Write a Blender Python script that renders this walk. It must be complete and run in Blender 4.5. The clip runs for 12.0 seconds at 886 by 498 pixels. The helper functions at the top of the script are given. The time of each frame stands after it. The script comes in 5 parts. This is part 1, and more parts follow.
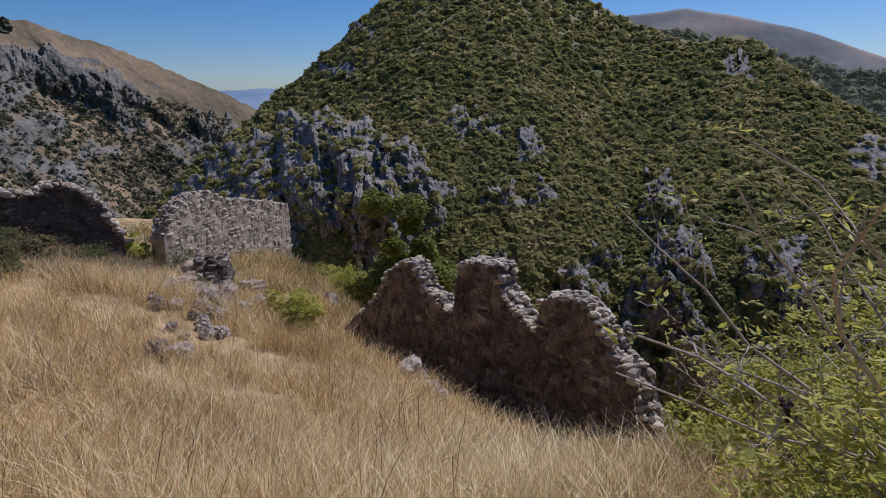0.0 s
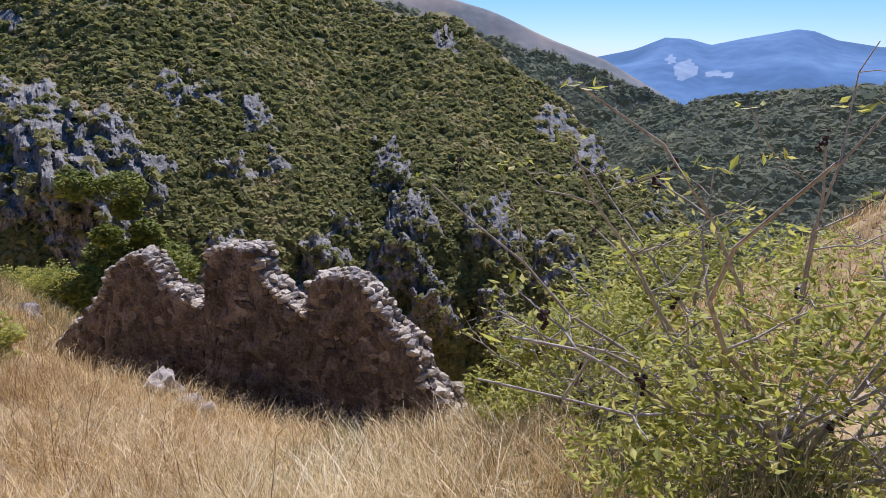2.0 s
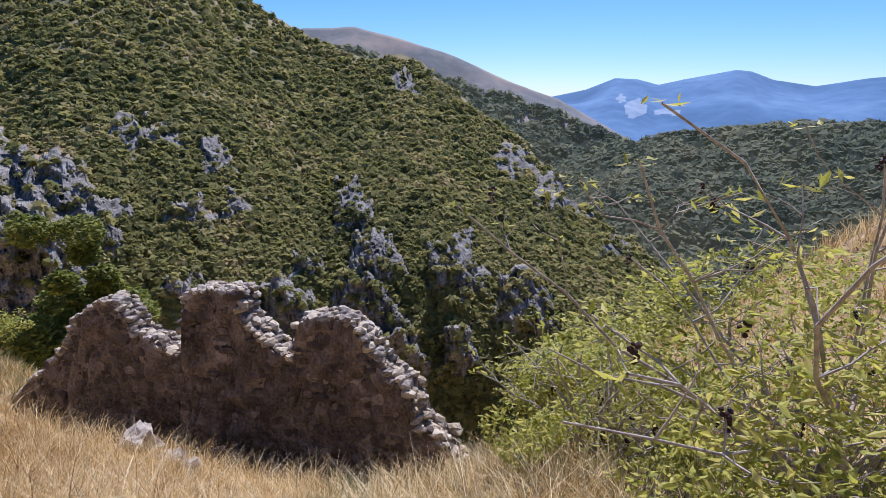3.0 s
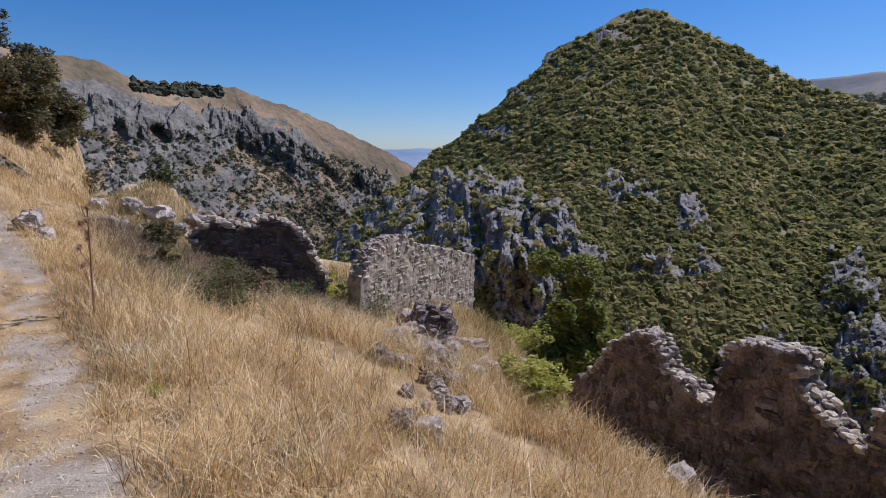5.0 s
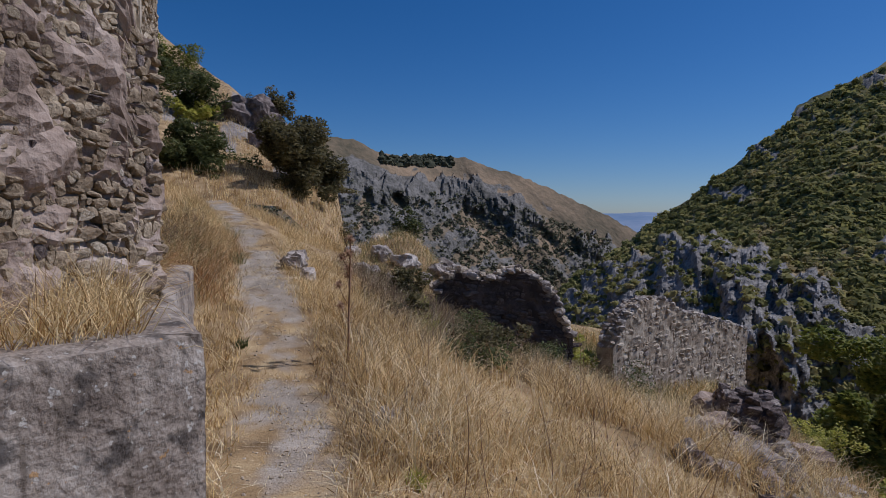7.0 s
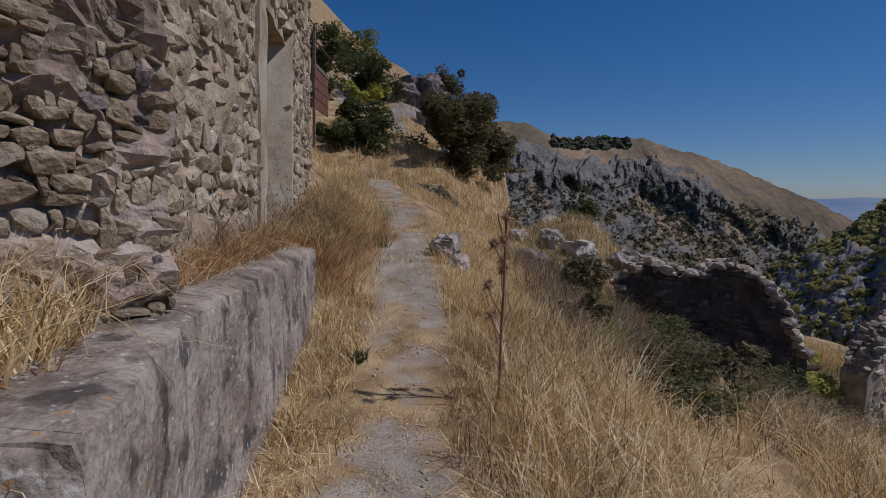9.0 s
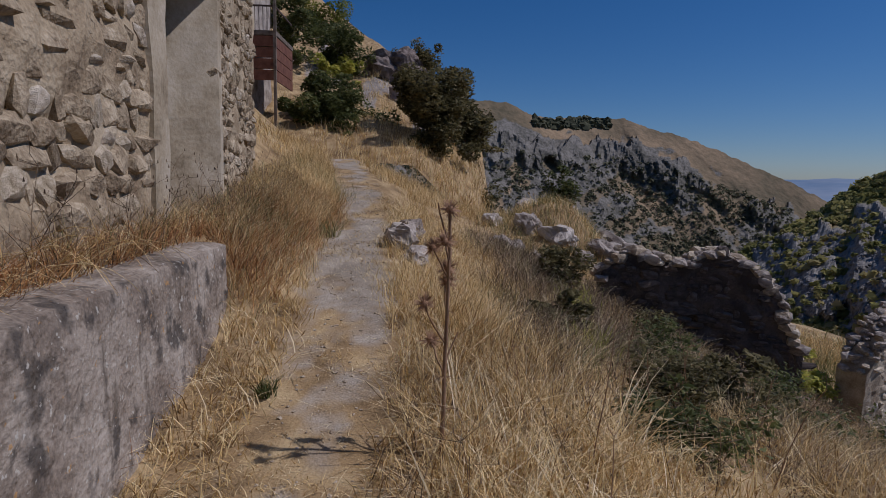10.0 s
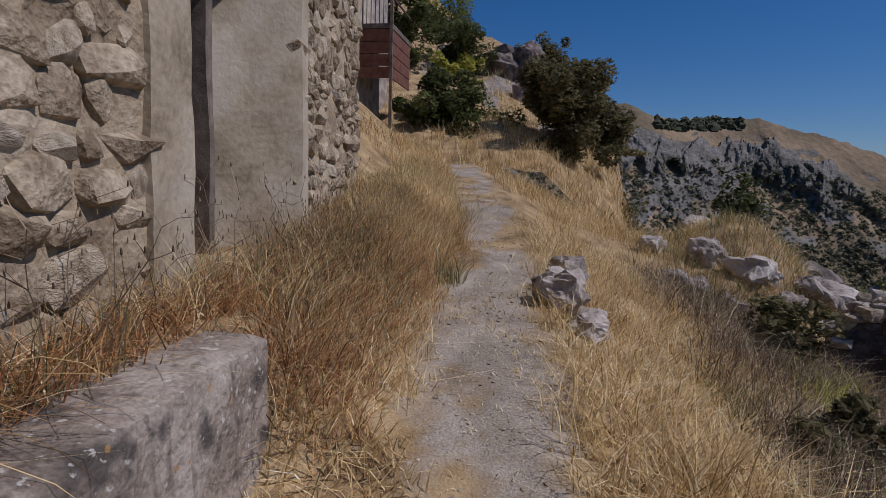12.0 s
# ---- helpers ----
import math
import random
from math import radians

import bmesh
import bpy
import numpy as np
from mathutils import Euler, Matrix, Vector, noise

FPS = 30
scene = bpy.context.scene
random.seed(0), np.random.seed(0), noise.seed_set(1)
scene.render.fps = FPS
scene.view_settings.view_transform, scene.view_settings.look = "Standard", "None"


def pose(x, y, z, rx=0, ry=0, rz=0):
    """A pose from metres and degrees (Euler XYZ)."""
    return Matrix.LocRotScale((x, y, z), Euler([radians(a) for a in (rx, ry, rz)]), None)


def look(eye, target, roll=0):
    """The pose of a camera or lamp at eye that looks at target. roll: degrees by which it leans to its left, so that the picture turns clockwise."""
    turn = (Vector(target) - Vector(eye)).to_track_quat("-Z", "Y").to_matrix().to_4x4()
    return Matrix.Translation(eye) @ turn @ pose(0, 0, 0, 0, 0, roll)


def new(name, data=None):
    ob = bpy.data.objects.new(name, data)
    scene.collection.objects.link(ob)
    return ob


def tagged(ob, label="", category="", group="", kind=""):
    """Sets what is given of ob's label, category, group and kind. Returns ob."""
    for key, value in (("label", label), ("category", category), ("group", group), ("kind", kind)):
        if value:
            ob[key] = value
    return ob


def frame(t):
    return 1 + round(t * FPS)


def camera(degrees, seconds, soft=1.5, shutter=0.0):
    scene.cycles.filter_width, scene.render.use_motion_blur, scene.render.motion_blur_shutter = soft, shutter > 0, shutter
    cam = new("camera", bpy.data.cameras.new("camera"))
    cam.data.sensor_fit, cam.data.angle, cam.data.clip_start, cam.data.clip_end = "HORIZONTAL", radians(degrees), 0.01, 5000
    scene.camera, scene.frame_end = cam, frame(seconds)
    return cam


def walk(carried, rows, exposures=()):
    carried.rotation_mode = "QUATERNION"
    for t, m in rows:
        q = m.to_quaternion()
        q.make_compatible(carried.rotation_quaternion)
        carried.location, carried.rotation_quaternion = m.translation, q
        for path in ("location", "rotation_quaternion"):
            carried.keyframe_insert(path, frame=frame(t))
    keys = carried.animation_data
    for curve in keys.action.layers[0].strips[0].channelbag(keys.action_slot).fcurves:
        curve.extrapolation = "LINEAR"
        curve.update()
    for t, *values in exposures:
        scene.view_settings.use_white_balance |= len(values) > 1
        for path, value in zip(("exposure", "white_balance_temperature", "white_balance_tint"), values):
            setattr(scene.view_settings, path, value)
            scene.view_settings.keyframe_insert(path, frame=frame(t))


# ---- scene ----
cam = camera(75.8, 12.0, soft=0.7)
PATH = [
    (0, (-0.085, -14.461, 1.878), (1.457, -13.296, 1.361), -0.7),
    (0.5, (0.062, -14.205, 1.817), (1.751, -13.311, 1.227), 1.0),
    (1, (0.175, -14.039, 1.796), (2.02, -13.547, 1.201), 2.5),
    (1.5, (0.375, -13.864, 1.782), (2.243, -13.508, 1.161), 2.0),
    (2, (0.462, -13.705, 1.768), (2.336, -13.367, 1.156), 1.4),
    (2.5, (0.516, -13.49, 1.756), (2.431, -13.281, 1.217), 0.3),
    (3, (0.607, -13.171, 1.658), (2.535, -12.952, 1.175), 0.9),
    (3.5, (0.604, -12.75, 1.608), (2.401, -11.987, 1.173), -0.5),
    (3.6, (0.605, -12.681, 1.586), (2.34, -11.778, 1.17), -0.8),
    (3.7, (0.584, -12.571, 1.58), (2.27, -11.566, 1.191), -1.3),
    (5.3, (-0.029, -11.438, 1.254), (1.136, -9.845, 0.932), 1.1),
    (5.5, (-0.038, -11.247, 1.172), (1.082, -9.623, 0.847), 0.9),
    (6, (-0.06, -10.768, 1.108), (0.891, -9.038, 0.788), 0.7),
    (6.5, (-0.031, -10.197, 1.041), (0.767, -8.373, 0.848), 1.0),
    (7, (0.13, -9.645, 0.945), (0.707, -7.733, 0.84), 0.9),
    (7.5, (0.256, -9.078, 0.824), (0.653, -7.122, 0.705), 0.6),
    (7.7, (0.289, -8.844, 0.841), (0.671, -6.885, 0.708), 1.3),
    (9.3, (0.594, -7.315, 0.825), (0.558, -5.325, 0.63), 1.1),
    (9.5, (0.681, -7.088, 0.806), (0.669, -5.102, 0.57), 0.9),
    (10, (0.803, -6.49, 0.864), (0.868, -4.505, 0.625), 1.4),
    (10.5, (0.722, -5.891, 0.834), (0.731, -3.905, 0.601), 1.4),
    (11, (0.604, -5.293, 0.902), (0.542, -3.307, 0.675), 1.8),
    (11.5, (0.496, -4.643, 0.926), (0.366, -2.66, 0.698), 1.6),
    (12, (0.296, -4.035, 0.995), (-0.025, -2.075, 0.758), 1.7),
]
walk(cam, [(t, look(eye, target, roll)) for t, eye, target, roll in PATH],
     exposures=[(0, -.05, 5750, 21), (1.0, .42, 5750, 21), (2.5, .64, 5600, 22), (3.6, .76, 5750, 22), (5.5, .05, 5750, 22), (7.5, -.42, 5600, 20), (9.5, -.62, 5800, 22), (12, -.5, 5800, 22)])

# ---------- light ----------
SUN_BEARING, SUN_HEIGHT = 95.0, 52.0
world = bpy.data.worlds.new("sky")
scene.world = world
world.use_nodes = True
wn = world.node_tree.nodes
sky = wn.new("ShaderNodeTexSky")
sky.sky_type = "NISHITA"
sky.sun_disc = False
sky.sun_elevation = radians(SUN_HEIGHT)
sky.sun_rotation = radians(SUN_BEARING)
sky.altitude = 600
sky.air_density, sky.dust_density, sky.ozone_density = 1.0, 0.6, 6.0
wn["Background"].inputs["Strength"].default_value = 0.074
deep = wn.new("ShaderNodeHueSaturation")
deep.inputs["Hue"].default_value, deep.inputs["Saturation"].default_value = 0.499, 1.26
world.node_tree.links.new(sky.outputs[0], deep.inputs["Color"])
world.node_tree.links.new(deep.outputs[0], wn["Background"].inputs["Color"])
sun = new("sun", bpy.data.lights.new("sun", "SUN"))
sun.data.energy, sun.data.angle, sun.data.color = 3.9, radians(0.53), (1.0, 0.95, 0.87)
sb, sh = radians(SUN_BEARING), radians(SUN_HEIGHT)
sun_way = Vector((math.sin(sb) * math.cos(sh), math.cos(sb) * math.cos(sh), math.sin(sh)))
sun.matrix_world = look(sun_way * 60, (0, 0, 0))

# ---------- arithmetic ----------
rng = np.random.default_rng(7)
TABLE = rng.random((256, 256))


def vnoise(x, y):
    """Smooth noise in 0..1 on arrays."""
    x, y = np.asarray(x, float), np.asarray(y, float)
    i, j = np.floor(x).astype(int), np.floor(y).astype(int)
    u, v = x - i, y - j
    u, v = u * u * (3 - 2 * u), v * v * (3 - 2 * v)
    a, b = TABLE[i % 256, j % 256], TABLE[(i + 1) % 256, j % 256]
    c, d = TABLE[i % 256, (j + 1) % 256], TABLE[(i + 1) % 256, (j + 1) % 256]
    return (a * (1 - u) + b * u) * (1 - v) + (c * (1 - u) + d * u) * v


def fbm(x, y, octaves=4):
    total, size = 0.0, 1.0
    for k in range(octaves):
        total = total + size * (vnoise(x * 2 ** k + 17 * k, y * 2 ** k + 31 * k) - 0.5)
        size *= 0.5
    return total


def ramp(v, a, b):
    t = np.clip((np.asarray(v, float) - a) / (b - a), 0, 1)
    return t * t * (3 - 2 * t)


PROFILE_Y = (-30, -16, -14, -12, -10, -8, -6.5, -5, -4, -3, -1.5, 0, 2, 4, 7.5, 11.5, 16, 30)
PROFILE_Z = (2.2, .45, .2, -.33, -.72, -.93, -.92, -.78, -.68, -.53, -.25, -.02, .22, .5, .95, 1.45, 1.6, 1.7)
LINE_Y = (-30, -16, -11, -7.4, -6, -4, -2, 0, 2, 3.4, 7, 11.4, 14, 20, 40)
LINE_X = (-1.5, -.1, .1, .18, .23, .25, .17, 0, -.15, -.25, -.9, -1.8, -3.5, -9, -30)


def path_x(y):
    return np.interp(y, LINE_Y, LINE_X)


def path_z(y):
    return np.interp(y, PROFILE_Y, PROFILE_Z)


def kerb_x(y):
    """The face of the concrete parapet."""
    return np.interp(y, (-8.75, -6.55, -5.3, -1.8), (-2.95, -.2, -.52, -.83))


def ground_z(x, y):
    x, y = np.asarray(x, float), np.asarray(y, float)
    g = path_z(y)
    d = x - path_x(y)
    r = np.maximum(d - 0.5, 0)
    steep = 0.22 * ramp(-y, 5, 12)
    fall = (0.18 + steep) * r + 0.014 * np.minimum(r, 18) ** 2
    fall = fall + 0.75 * np.maximum(r - 12, 0)
    # in front of the dark wall the slope drops away at once
    front = 0.45 * np.minimum(r, 8) + 0.22 * np.maximum(r - 8, 0) + 0.75 * np.maximum(r - 13 - 3 * ramp(y, 5, 9), 0)
    m = ramp(y, -4, 0)
    z = g - (fall * (1 - m) + front * m)
    # the golden knoll behind the shrub
    z = z + 11 * np.exp(-((x - 18) / 9) ** 2 - ((y + 24) / 8) ** 2)
    z = z + 1.5 * np.exp(-((x - 4.0) / 1.3) ** 2 - ((y - 6.6) / 1.7) ** 2)
    # the bank between path and house
    bank = np.interp(y, (-30, -9, -7.5, -2.2, 0, 4, 8, 12), (.9, .6, .36, .32, .36, .85, 1.45, 1.9))
    wall = ramp(kerb_x(y) - 0.2 - x, 0, 0.08)
    soft = ramp(-d, 0.45, 1.25)
    along = ramp(y, -2.1, -1.4) + ramp(-y, 7.6, 8.6)
    up = np.maximum(bank - g, 0) * (wall * (1 - np.clip(along, 0, 1)) + soft * np.clip(along, 0, 1))
    z = z + up
    hill = np.maximum(-2.6 - x - 0.2 * np.maximum(y - 8, 0), 0)
    z = z + np.minimum(0.85 * hill, 9)
    rough = np.where(np.abs(d) < 0.5, 0.25, 1.0)
    z = z + 0.10 * rough * fbm(x * 0.9, y * 0.9, 3) + 0.03 * fbm(x * 4, y * 4, 2)
    # the hollow at the foot of the tall ruined wall
    across = (x - 10.83) * .973 - (y + 5.42) * .230
    down = -(x - 10.83) * .230 - (y + 5.42) * .973
    z = z - 1.7 * ramp(across, -2.3, -.5) * ramp(down, -5.2, -3) * ramp(8.6 - down, 0, 1.2)
    z = z - 1.1 * ramp(across, -3.6, -2) * ramp(down, -5, -2.5) * ramp(3.6 - down, 0, 3)
    z = z - 1.6 * ramp(x, 10.8, 14) * ramp(y, -5, -2) * ramp(2.4 - y, 0, 2)
    return np.maximum(z, -150)


# ---------- materials ----------
def material(name, stops, scale=4.0, rough=0.9, bump=0.3, fine=40.0, detail=6.0, random_mix=0.0, island=False, emit=0.0, thin=0.0, grain=.45, bush=""):
    """A surface of two scales of noise through a ramp of colours, with relief."""
    m = bpy.data.materials.new(name)
    m.use_nodes = True
    nt = m.node_tree
    n, l = nt.nodes, nt.links
    bsdf = n["Principled BSDF"]
    bsdf.inputs["Roughness"].default_value = rough
    bsdf.inputs["Specular IOR Level"].default_value = 0.25
    co = n.new("ShaderNodeTexCoord")
    na, nb = n.new("ShaderNodeTexNoise"), n.new("ShaderNodeTexNoise")
    na.inputs["Scale"].default_value, na.inputs["Detail"].default_value = scale, detail
    nb.inputs["Scale"].default_value, nb.inputs["Detail"].default_value = fine, 4.0
    l.new(co.outputs["Object"], na.inputs["Vector"])
    l.new(co.outputs["Object"], nb.inputs["Vector"])
    mix = n.new("ShaderNodeMath")
    mix.operation = "MULTIPLY_ADD"
    l.new(nb.outputs["Fac"], mix.inputs[0])
    mix.inputs[1].default_value = grain
    sub = n.new("ShaderNodeMath")
    sub.operation = "MULTIPLY_ADD"
    l.new(na.outputs["Fac"], sub.inputs[0])
    sub.inputs[1].default_value = 1.25
    sub.inputs[2].default_value = -0.125 - grain / 2
    l.new(sub.outputs[0], mix.inputs[2])
    factor = mix.outputs[0]
    if random_mix:
        if bush:
            each = n.new("ShaderNodeAttribute")
            each.attribute_name = bush
            info = each.outputs["Fac"]
        elif island:
            info = n.new("ShaderNodeNewGeometry").outputs["Random Per Island"]
        else:
            info = n.new("ShaderNodeObjectInfo").outputs["Random"]
        add = n.new("ShaderNodeMath")
        add.operation = "MULTIPLY_ADD"
        l.new(info, add.inputs[0])
        add.inputs[1].default_value = random_mix
        shift = n.new("ShaderNodeMath")
        shift.operation = "ADD"
        l.new(factor, shift.inputs[0])
        shift.inputs[1].default_value = -random_mix / 2
        l.new(shift.outputs[0], add.inputs[2])
        factor = add.outputs[0]
    cr = n.new("ShaderNodeValToRGB")
    while len(cr.color_ramp.elements) < len(stops):
        cr.color_ramp.elements.new(0.5)
    for e, (p, c) in zip(cr.color_ramp.elements, stops):
        e.position, e.color = p, (*c, 1)
    l.new(factor, cr.inputs["Fac"])
    l.new(cr.outputs["Color"], bsdf.inputs["Base Color"])
    if bump:
        b = n.new("ShaderNodeBump")
        b.inputs["Strength"].default_value = bump
        b.inputs["Distance"].default_value = 0.3 / fine * 4
        l.new(mix.outputs[0], b.inputs["Height"])
        l.new(b.outputs["Normal"], bsdf.inputs["Normal"])
    if thin:
        # light shines through a thin leaf or blade
        glow = n.new("ShaderNodeBsdfTranslucent")
        l.new(cr.outputs["Color"], glow.inputs["Color"])
        both = n.new("ShaderNodeMixShader")
        both.inputs["Fac"].default_value = thin
        l.new(bsdf.outputs[0], both.inputs[1])
        l.new(glow.outputs[0], both.inputs[2])
        l.new(both.outputs[0], n["Material Output"].inputs["Surface"])
    # emission stands in for haze on distant slopes
    if emit:
        l.new(cr.outputs["Color"], bsdf.inputs["Emission Color"])
        bsdf.inputs["Emission Strength"].default_value = emit
    return m


def two_ground(name, first, second, attribute):
    """Blends two materials' colours by a mask of the mesh, with a ragged border."""
    m = first.copy()
    m.name = name
    nt = m.node_tree
    n, l = nt.nodes, nt.links
    bsdf = n["Principled BSDF"]
    was = bsdf.inputs["Base Color"].links[0].from_socket
    at = n.new("ShaderNodeAttribute")
    at.attribute_name = attribute
    na = n.new("ShaderNodeTexNoise")
    na.inputs["Scale"].default_value, na.inputs["Detail"].default_value = second[1], 6
    nb = n.new("ShaderNodeTexNoise")
    nb.inputs["Scale"].default_value, nb.inputs["Detail"].default_value = second[2], 3
    co = n.new("ShaderNodeTexCoord")
    l.new(co.outputs["Object"], na.inputs["Vector"])
    l.new(co.outputs["Object"], nb.inputs["Vector"])
    cr = n.new("ShaderNodeValToRGB")
    stops = second[0]
    while len(cr.color_ramp.elements) < len(stops):
        cr.color_ramp.elements.new(0.5)
    for e, (p, c) in zip(cr.color_ramp.elements, stops):
        e.position, e.color = p, (*c, 1)
    av = n.new("ShaderNodeMath")
    av.operation = "ADD"
    half = n.new("ShaderNodeMath")
    half.operation = "MULTIPLY"
    half.inputs[1].default_value = 0.5
    l.new(na.outputs["Fac"], av.inputs[0])
    l.new(nb.outputs["Fac"], av.inputs[1])
    l.new(av.outputs[0], half.inputs[0])
    l.new(half.outputs[0], cr.inputs["Fac"])
    edge = n.new("ShaderNodeMath")
    edge.operation = "MULTIPLY_ADD"
    l.new(na.outputs["Fac"], edge.inputs[0])
    edge.inputs[1].default_value = 1.1
    edge.inputs[2].default_value = -0.55
    add = n.new("ShaderNodeMath")
    add.operation = "ADD"
    add.use_clamp = True
    l.new(edge.outputs[0], add.inputs[0])
    l.new(at.outputs["Fac"], add.inputs[1])
    sharp = n.new("ShaderNodeMapRange")
    sharp.inputs[1].default_value, sharp.inputs[2].default_value = 0.35, 0.65
    l.new(add.outputs[0], sharp.inputs[0])
    mx = n.new("ShaderNodeMix")
    mx.data_type = "RGBA"
    l.new(sharp.outputs[0], mx.inputs["Factor"])
    l.new(was, mx.inputs["A"])
    l.new(cr.outputs["Color"], mx.inputs["B"])
    l.new(mx.outputs["Result"], bsdf.inputs["Base Color"])
    return m


DRY_SOIL = material("dry_soil", [(0.25, (.16, .105, .052)), (0.5, (.33, .225, .11)), (0.75, (.49, .365, .195))], 2.6, .95, .9, 60)
GROUND = two_ground("straw_and_gravel", DRY_SOIL, ([(0.32, (.15, .125, .09)), (0.48, (.30, .255, .195)), (0.64, (.47, .41, .33))], 3.0, 85), "gravel")
LIMESTONE = material("limestone", [(0.2, (.16, .13, .11)), (0.5, (.36, .31, .26)), (0.8, (.55, .49, .42))], 3, .92, .7, 30, random_mix=.35)
PALE_STONE = material("pale_stone", [(0.2, (.25, .195, .135)), (0.5, (.45, .375, .275)), (0.8, (.62, .545, .43))], 4, .92, .6, 34, random_mix=.4)
MORTAR = material("lime_mortar", [(0.2, (.19, .135, .08)), (0.5, (.39, .305, .195)), (0.8, (.53, .44, .305))], 2.2, .95, .9, 28)
PINK_MORTAR = material("pinkish_mortar", [(0.2, (.17, .12, .085)), (0.5, (.36, .275, .21)), (0.8, (.50, .41, .33))], 2.2, .95, .9, 24)
EARTH_MORTAR = material("brown_earth_mortar", [(0.25, (.06, .044, .036)), (0.5, (.165, .128, .108)), (0.78, (.31, .25, .215))], 1.7, .95, 1.0, 18, grain=.7)
EARTHY_STONE = material("earth_stained_rubble", [(0.2, (.08, .061, .051)), (0.5, (.195, .155, .132)), (0.8, (.37, .305, .265))], 4, .93, .8, 30, random_mix=.5)
TAN_STONE = material("tan_rubble_stone", [(0.2, (.21, .155, .095)), (0.5, (.43, .345, .23)), (0.8, (.62, .525, .385))], 5, .93, .8, 36, random_mix=.55, grain=.7)
PLASTER = material("weathered_plaster", [(0.2, (.20, .155, .095)), (0.45, (.40, .33, .225)), (0.65, (.50, .43, .32)), (0.9, (.60, .54, .43))], 1.6, .93, .3, 24, 12.0, grain=.4)


def concrete_material():
    """Grey-brown cast concrete: stains, dark and pale lichen, run marks and pits."""
    m = material("weathered_concrete", [(0.2, (.15, .118, .09)), (0.42, (.265, .215, .165)), (0.6, (.37, .315, .25)), (0.85, (.48, .42, .345))], 2.6, .93, 0, 55, 15.0, grain=.6)
    n, l = m.node_tree.nodes, m.node_tree.links
    bsdf = n["Principled BSDF"]
    colour = bsdf.inputs["Base Color"].links[0].from_socket
    co = n.new("ShaderNodeTexCoord")
    for scale, squeeze, lo, hi, tint in ((5.0, 1.0, .54, .63, (.055, .048, .042)), (13.0, .16, .56, .70, (.12, .095, .07)), (24.0, 1.0, .63, .67, (.52, .49, .42)), (15.0, 1.0, .68, .70, (.42, .24, .09))):
        mp = n.new("ShaderNodeMapping")
        mp.inputs["Scale"].default_value = (1, 1, squeeze)
        mp.inputs["Location"].default_value = (scale, 2 * scale, 0)
        l.new(co.outputs["Object"], mp.inputs["Vector"])
        spots = n.new("ShaderNodeTexNoise")
        spots.inputs["Scale"].default_value, spots.inputs["Detail"].default_value = scale, 8
        l.new(mp.outputs[0], spots.inputs["Vector"])
        cut = n.new("ShaderNodeMapRange")
        cut.inputs[1].default_value, cut.inputs[2].default_value, cut.inputs[4].default_value = lo, hi, .8
        l.new(spots.outputs["Fac"], cut.inputs[0])
        mx = n.new("ShaderNodeMix")
        mx.data_type = "RGBA"
        mx.inputs["B"].default_value = (*tint, 1)
        l.new(cut.outputs[0], mx.inputs["Factor"])
        l.new(colour, mx.inputs["A"])
        colour = mx.outputs["Result"]
    l.new(colour, bsdf.inputs["Base Color"])
    pits = n.new("ShaderNodeTexNoise")
    pits.inputs["Scale"].default_value, pits.inputs["Detail"].default_value = 16, 12
    l.new(co.outputs["Object"], pits.inputs["Vector"])
    b = n.new("ShaderNodeBump")
    b.inputs["Strength"].default_value, b.inputs["Distance"].default_value = .9, .035
    l.new(pits.outputs["Fac"], b.inputs["Height"])
    l.new(b.outputs["Normal"], bsdf.inputs["Normal"])
    return m


CONCRETE = concrete_material()
OLD_WOOD = material("grey_wood", [(0.2, (.09, .07, .055)), (0.6, (.20, .165, .13)), (0.9, (.29, .25, .2))], 6, .85, .3, 60)
RED_WOOD = material("faded_red_boards", [(0.2, (.11, .045, .03)), (0.7, (.22, .10, .065))], 5, .8, .3, 50)
RUST = material("dark_rusty_iron", [(0.2, (.04, .03, .025)), (0.8, (.12, .08, .06))], 12, .7, .2, 60)
BARK = material("grey_bark", [(0.2, (.22, .185, .155)), (0.7, (.46, .41, .35))], 14, .9, .3, 60)
DEAD_STEM = material("dead_brown_stem", [(0.2, (.16, .09, .05)), (0.8, (.38, .25, .15))], 10, .9, .2, 60)
STRAW = material("golden_straw", [(0.05, (.28, .165, .06)), (0.4, (.66, .46, .185)), (0.85, (.90, .74, .42))], .7, .8, 0, 20, random_mix=.95, island=True, thin=.22)
STRAW_RED = material("rusty_straw", [(0.1, (.26, .11, .04)), (0.5, (.50, .25, .095)), (0.9, (.68, .42, .18))], .9, .8, 0, 20, random_mix=.95, island=True, thin=.22)
DEAD_WEED = material("grey_brown_dead_weeds", [(0.1, (.09, .06, .04)), (0.5, (.22, .16, .10)), (0.9, (.42, .32, .21))], .9, .85, 0, 20, random_mix=.9, island=True, thin=.15)
# stained stone, its colour darkened further to carry a wall face's shade
SHADED_STONE = material("shaded_stained_stone", [(0.2, (.05, .04, .035)), (0.5, (.12, .095, .08)), (0.8, (.22, .185, .16))], 3, .93, .8, 30, random_mix=.4)
GREEN_GRASS = material("grey_green_weeds", [(0.1, (.13, .14, .045)), (0.5, (.28, .26, .11)), (0.9, (.46, .40, .20))], .9, .8, 0, 20, random_mix=.95, island=True, thin=.22)
LEAF = material("fresh_green_leaves", [(0.1, (.23, .25, .035)), (0.5, (.45, .45, .08)), (0.9, (.64, .57, .16))], 2, .55, 0, 30, random_mix=.7, island=True, thin=.5)
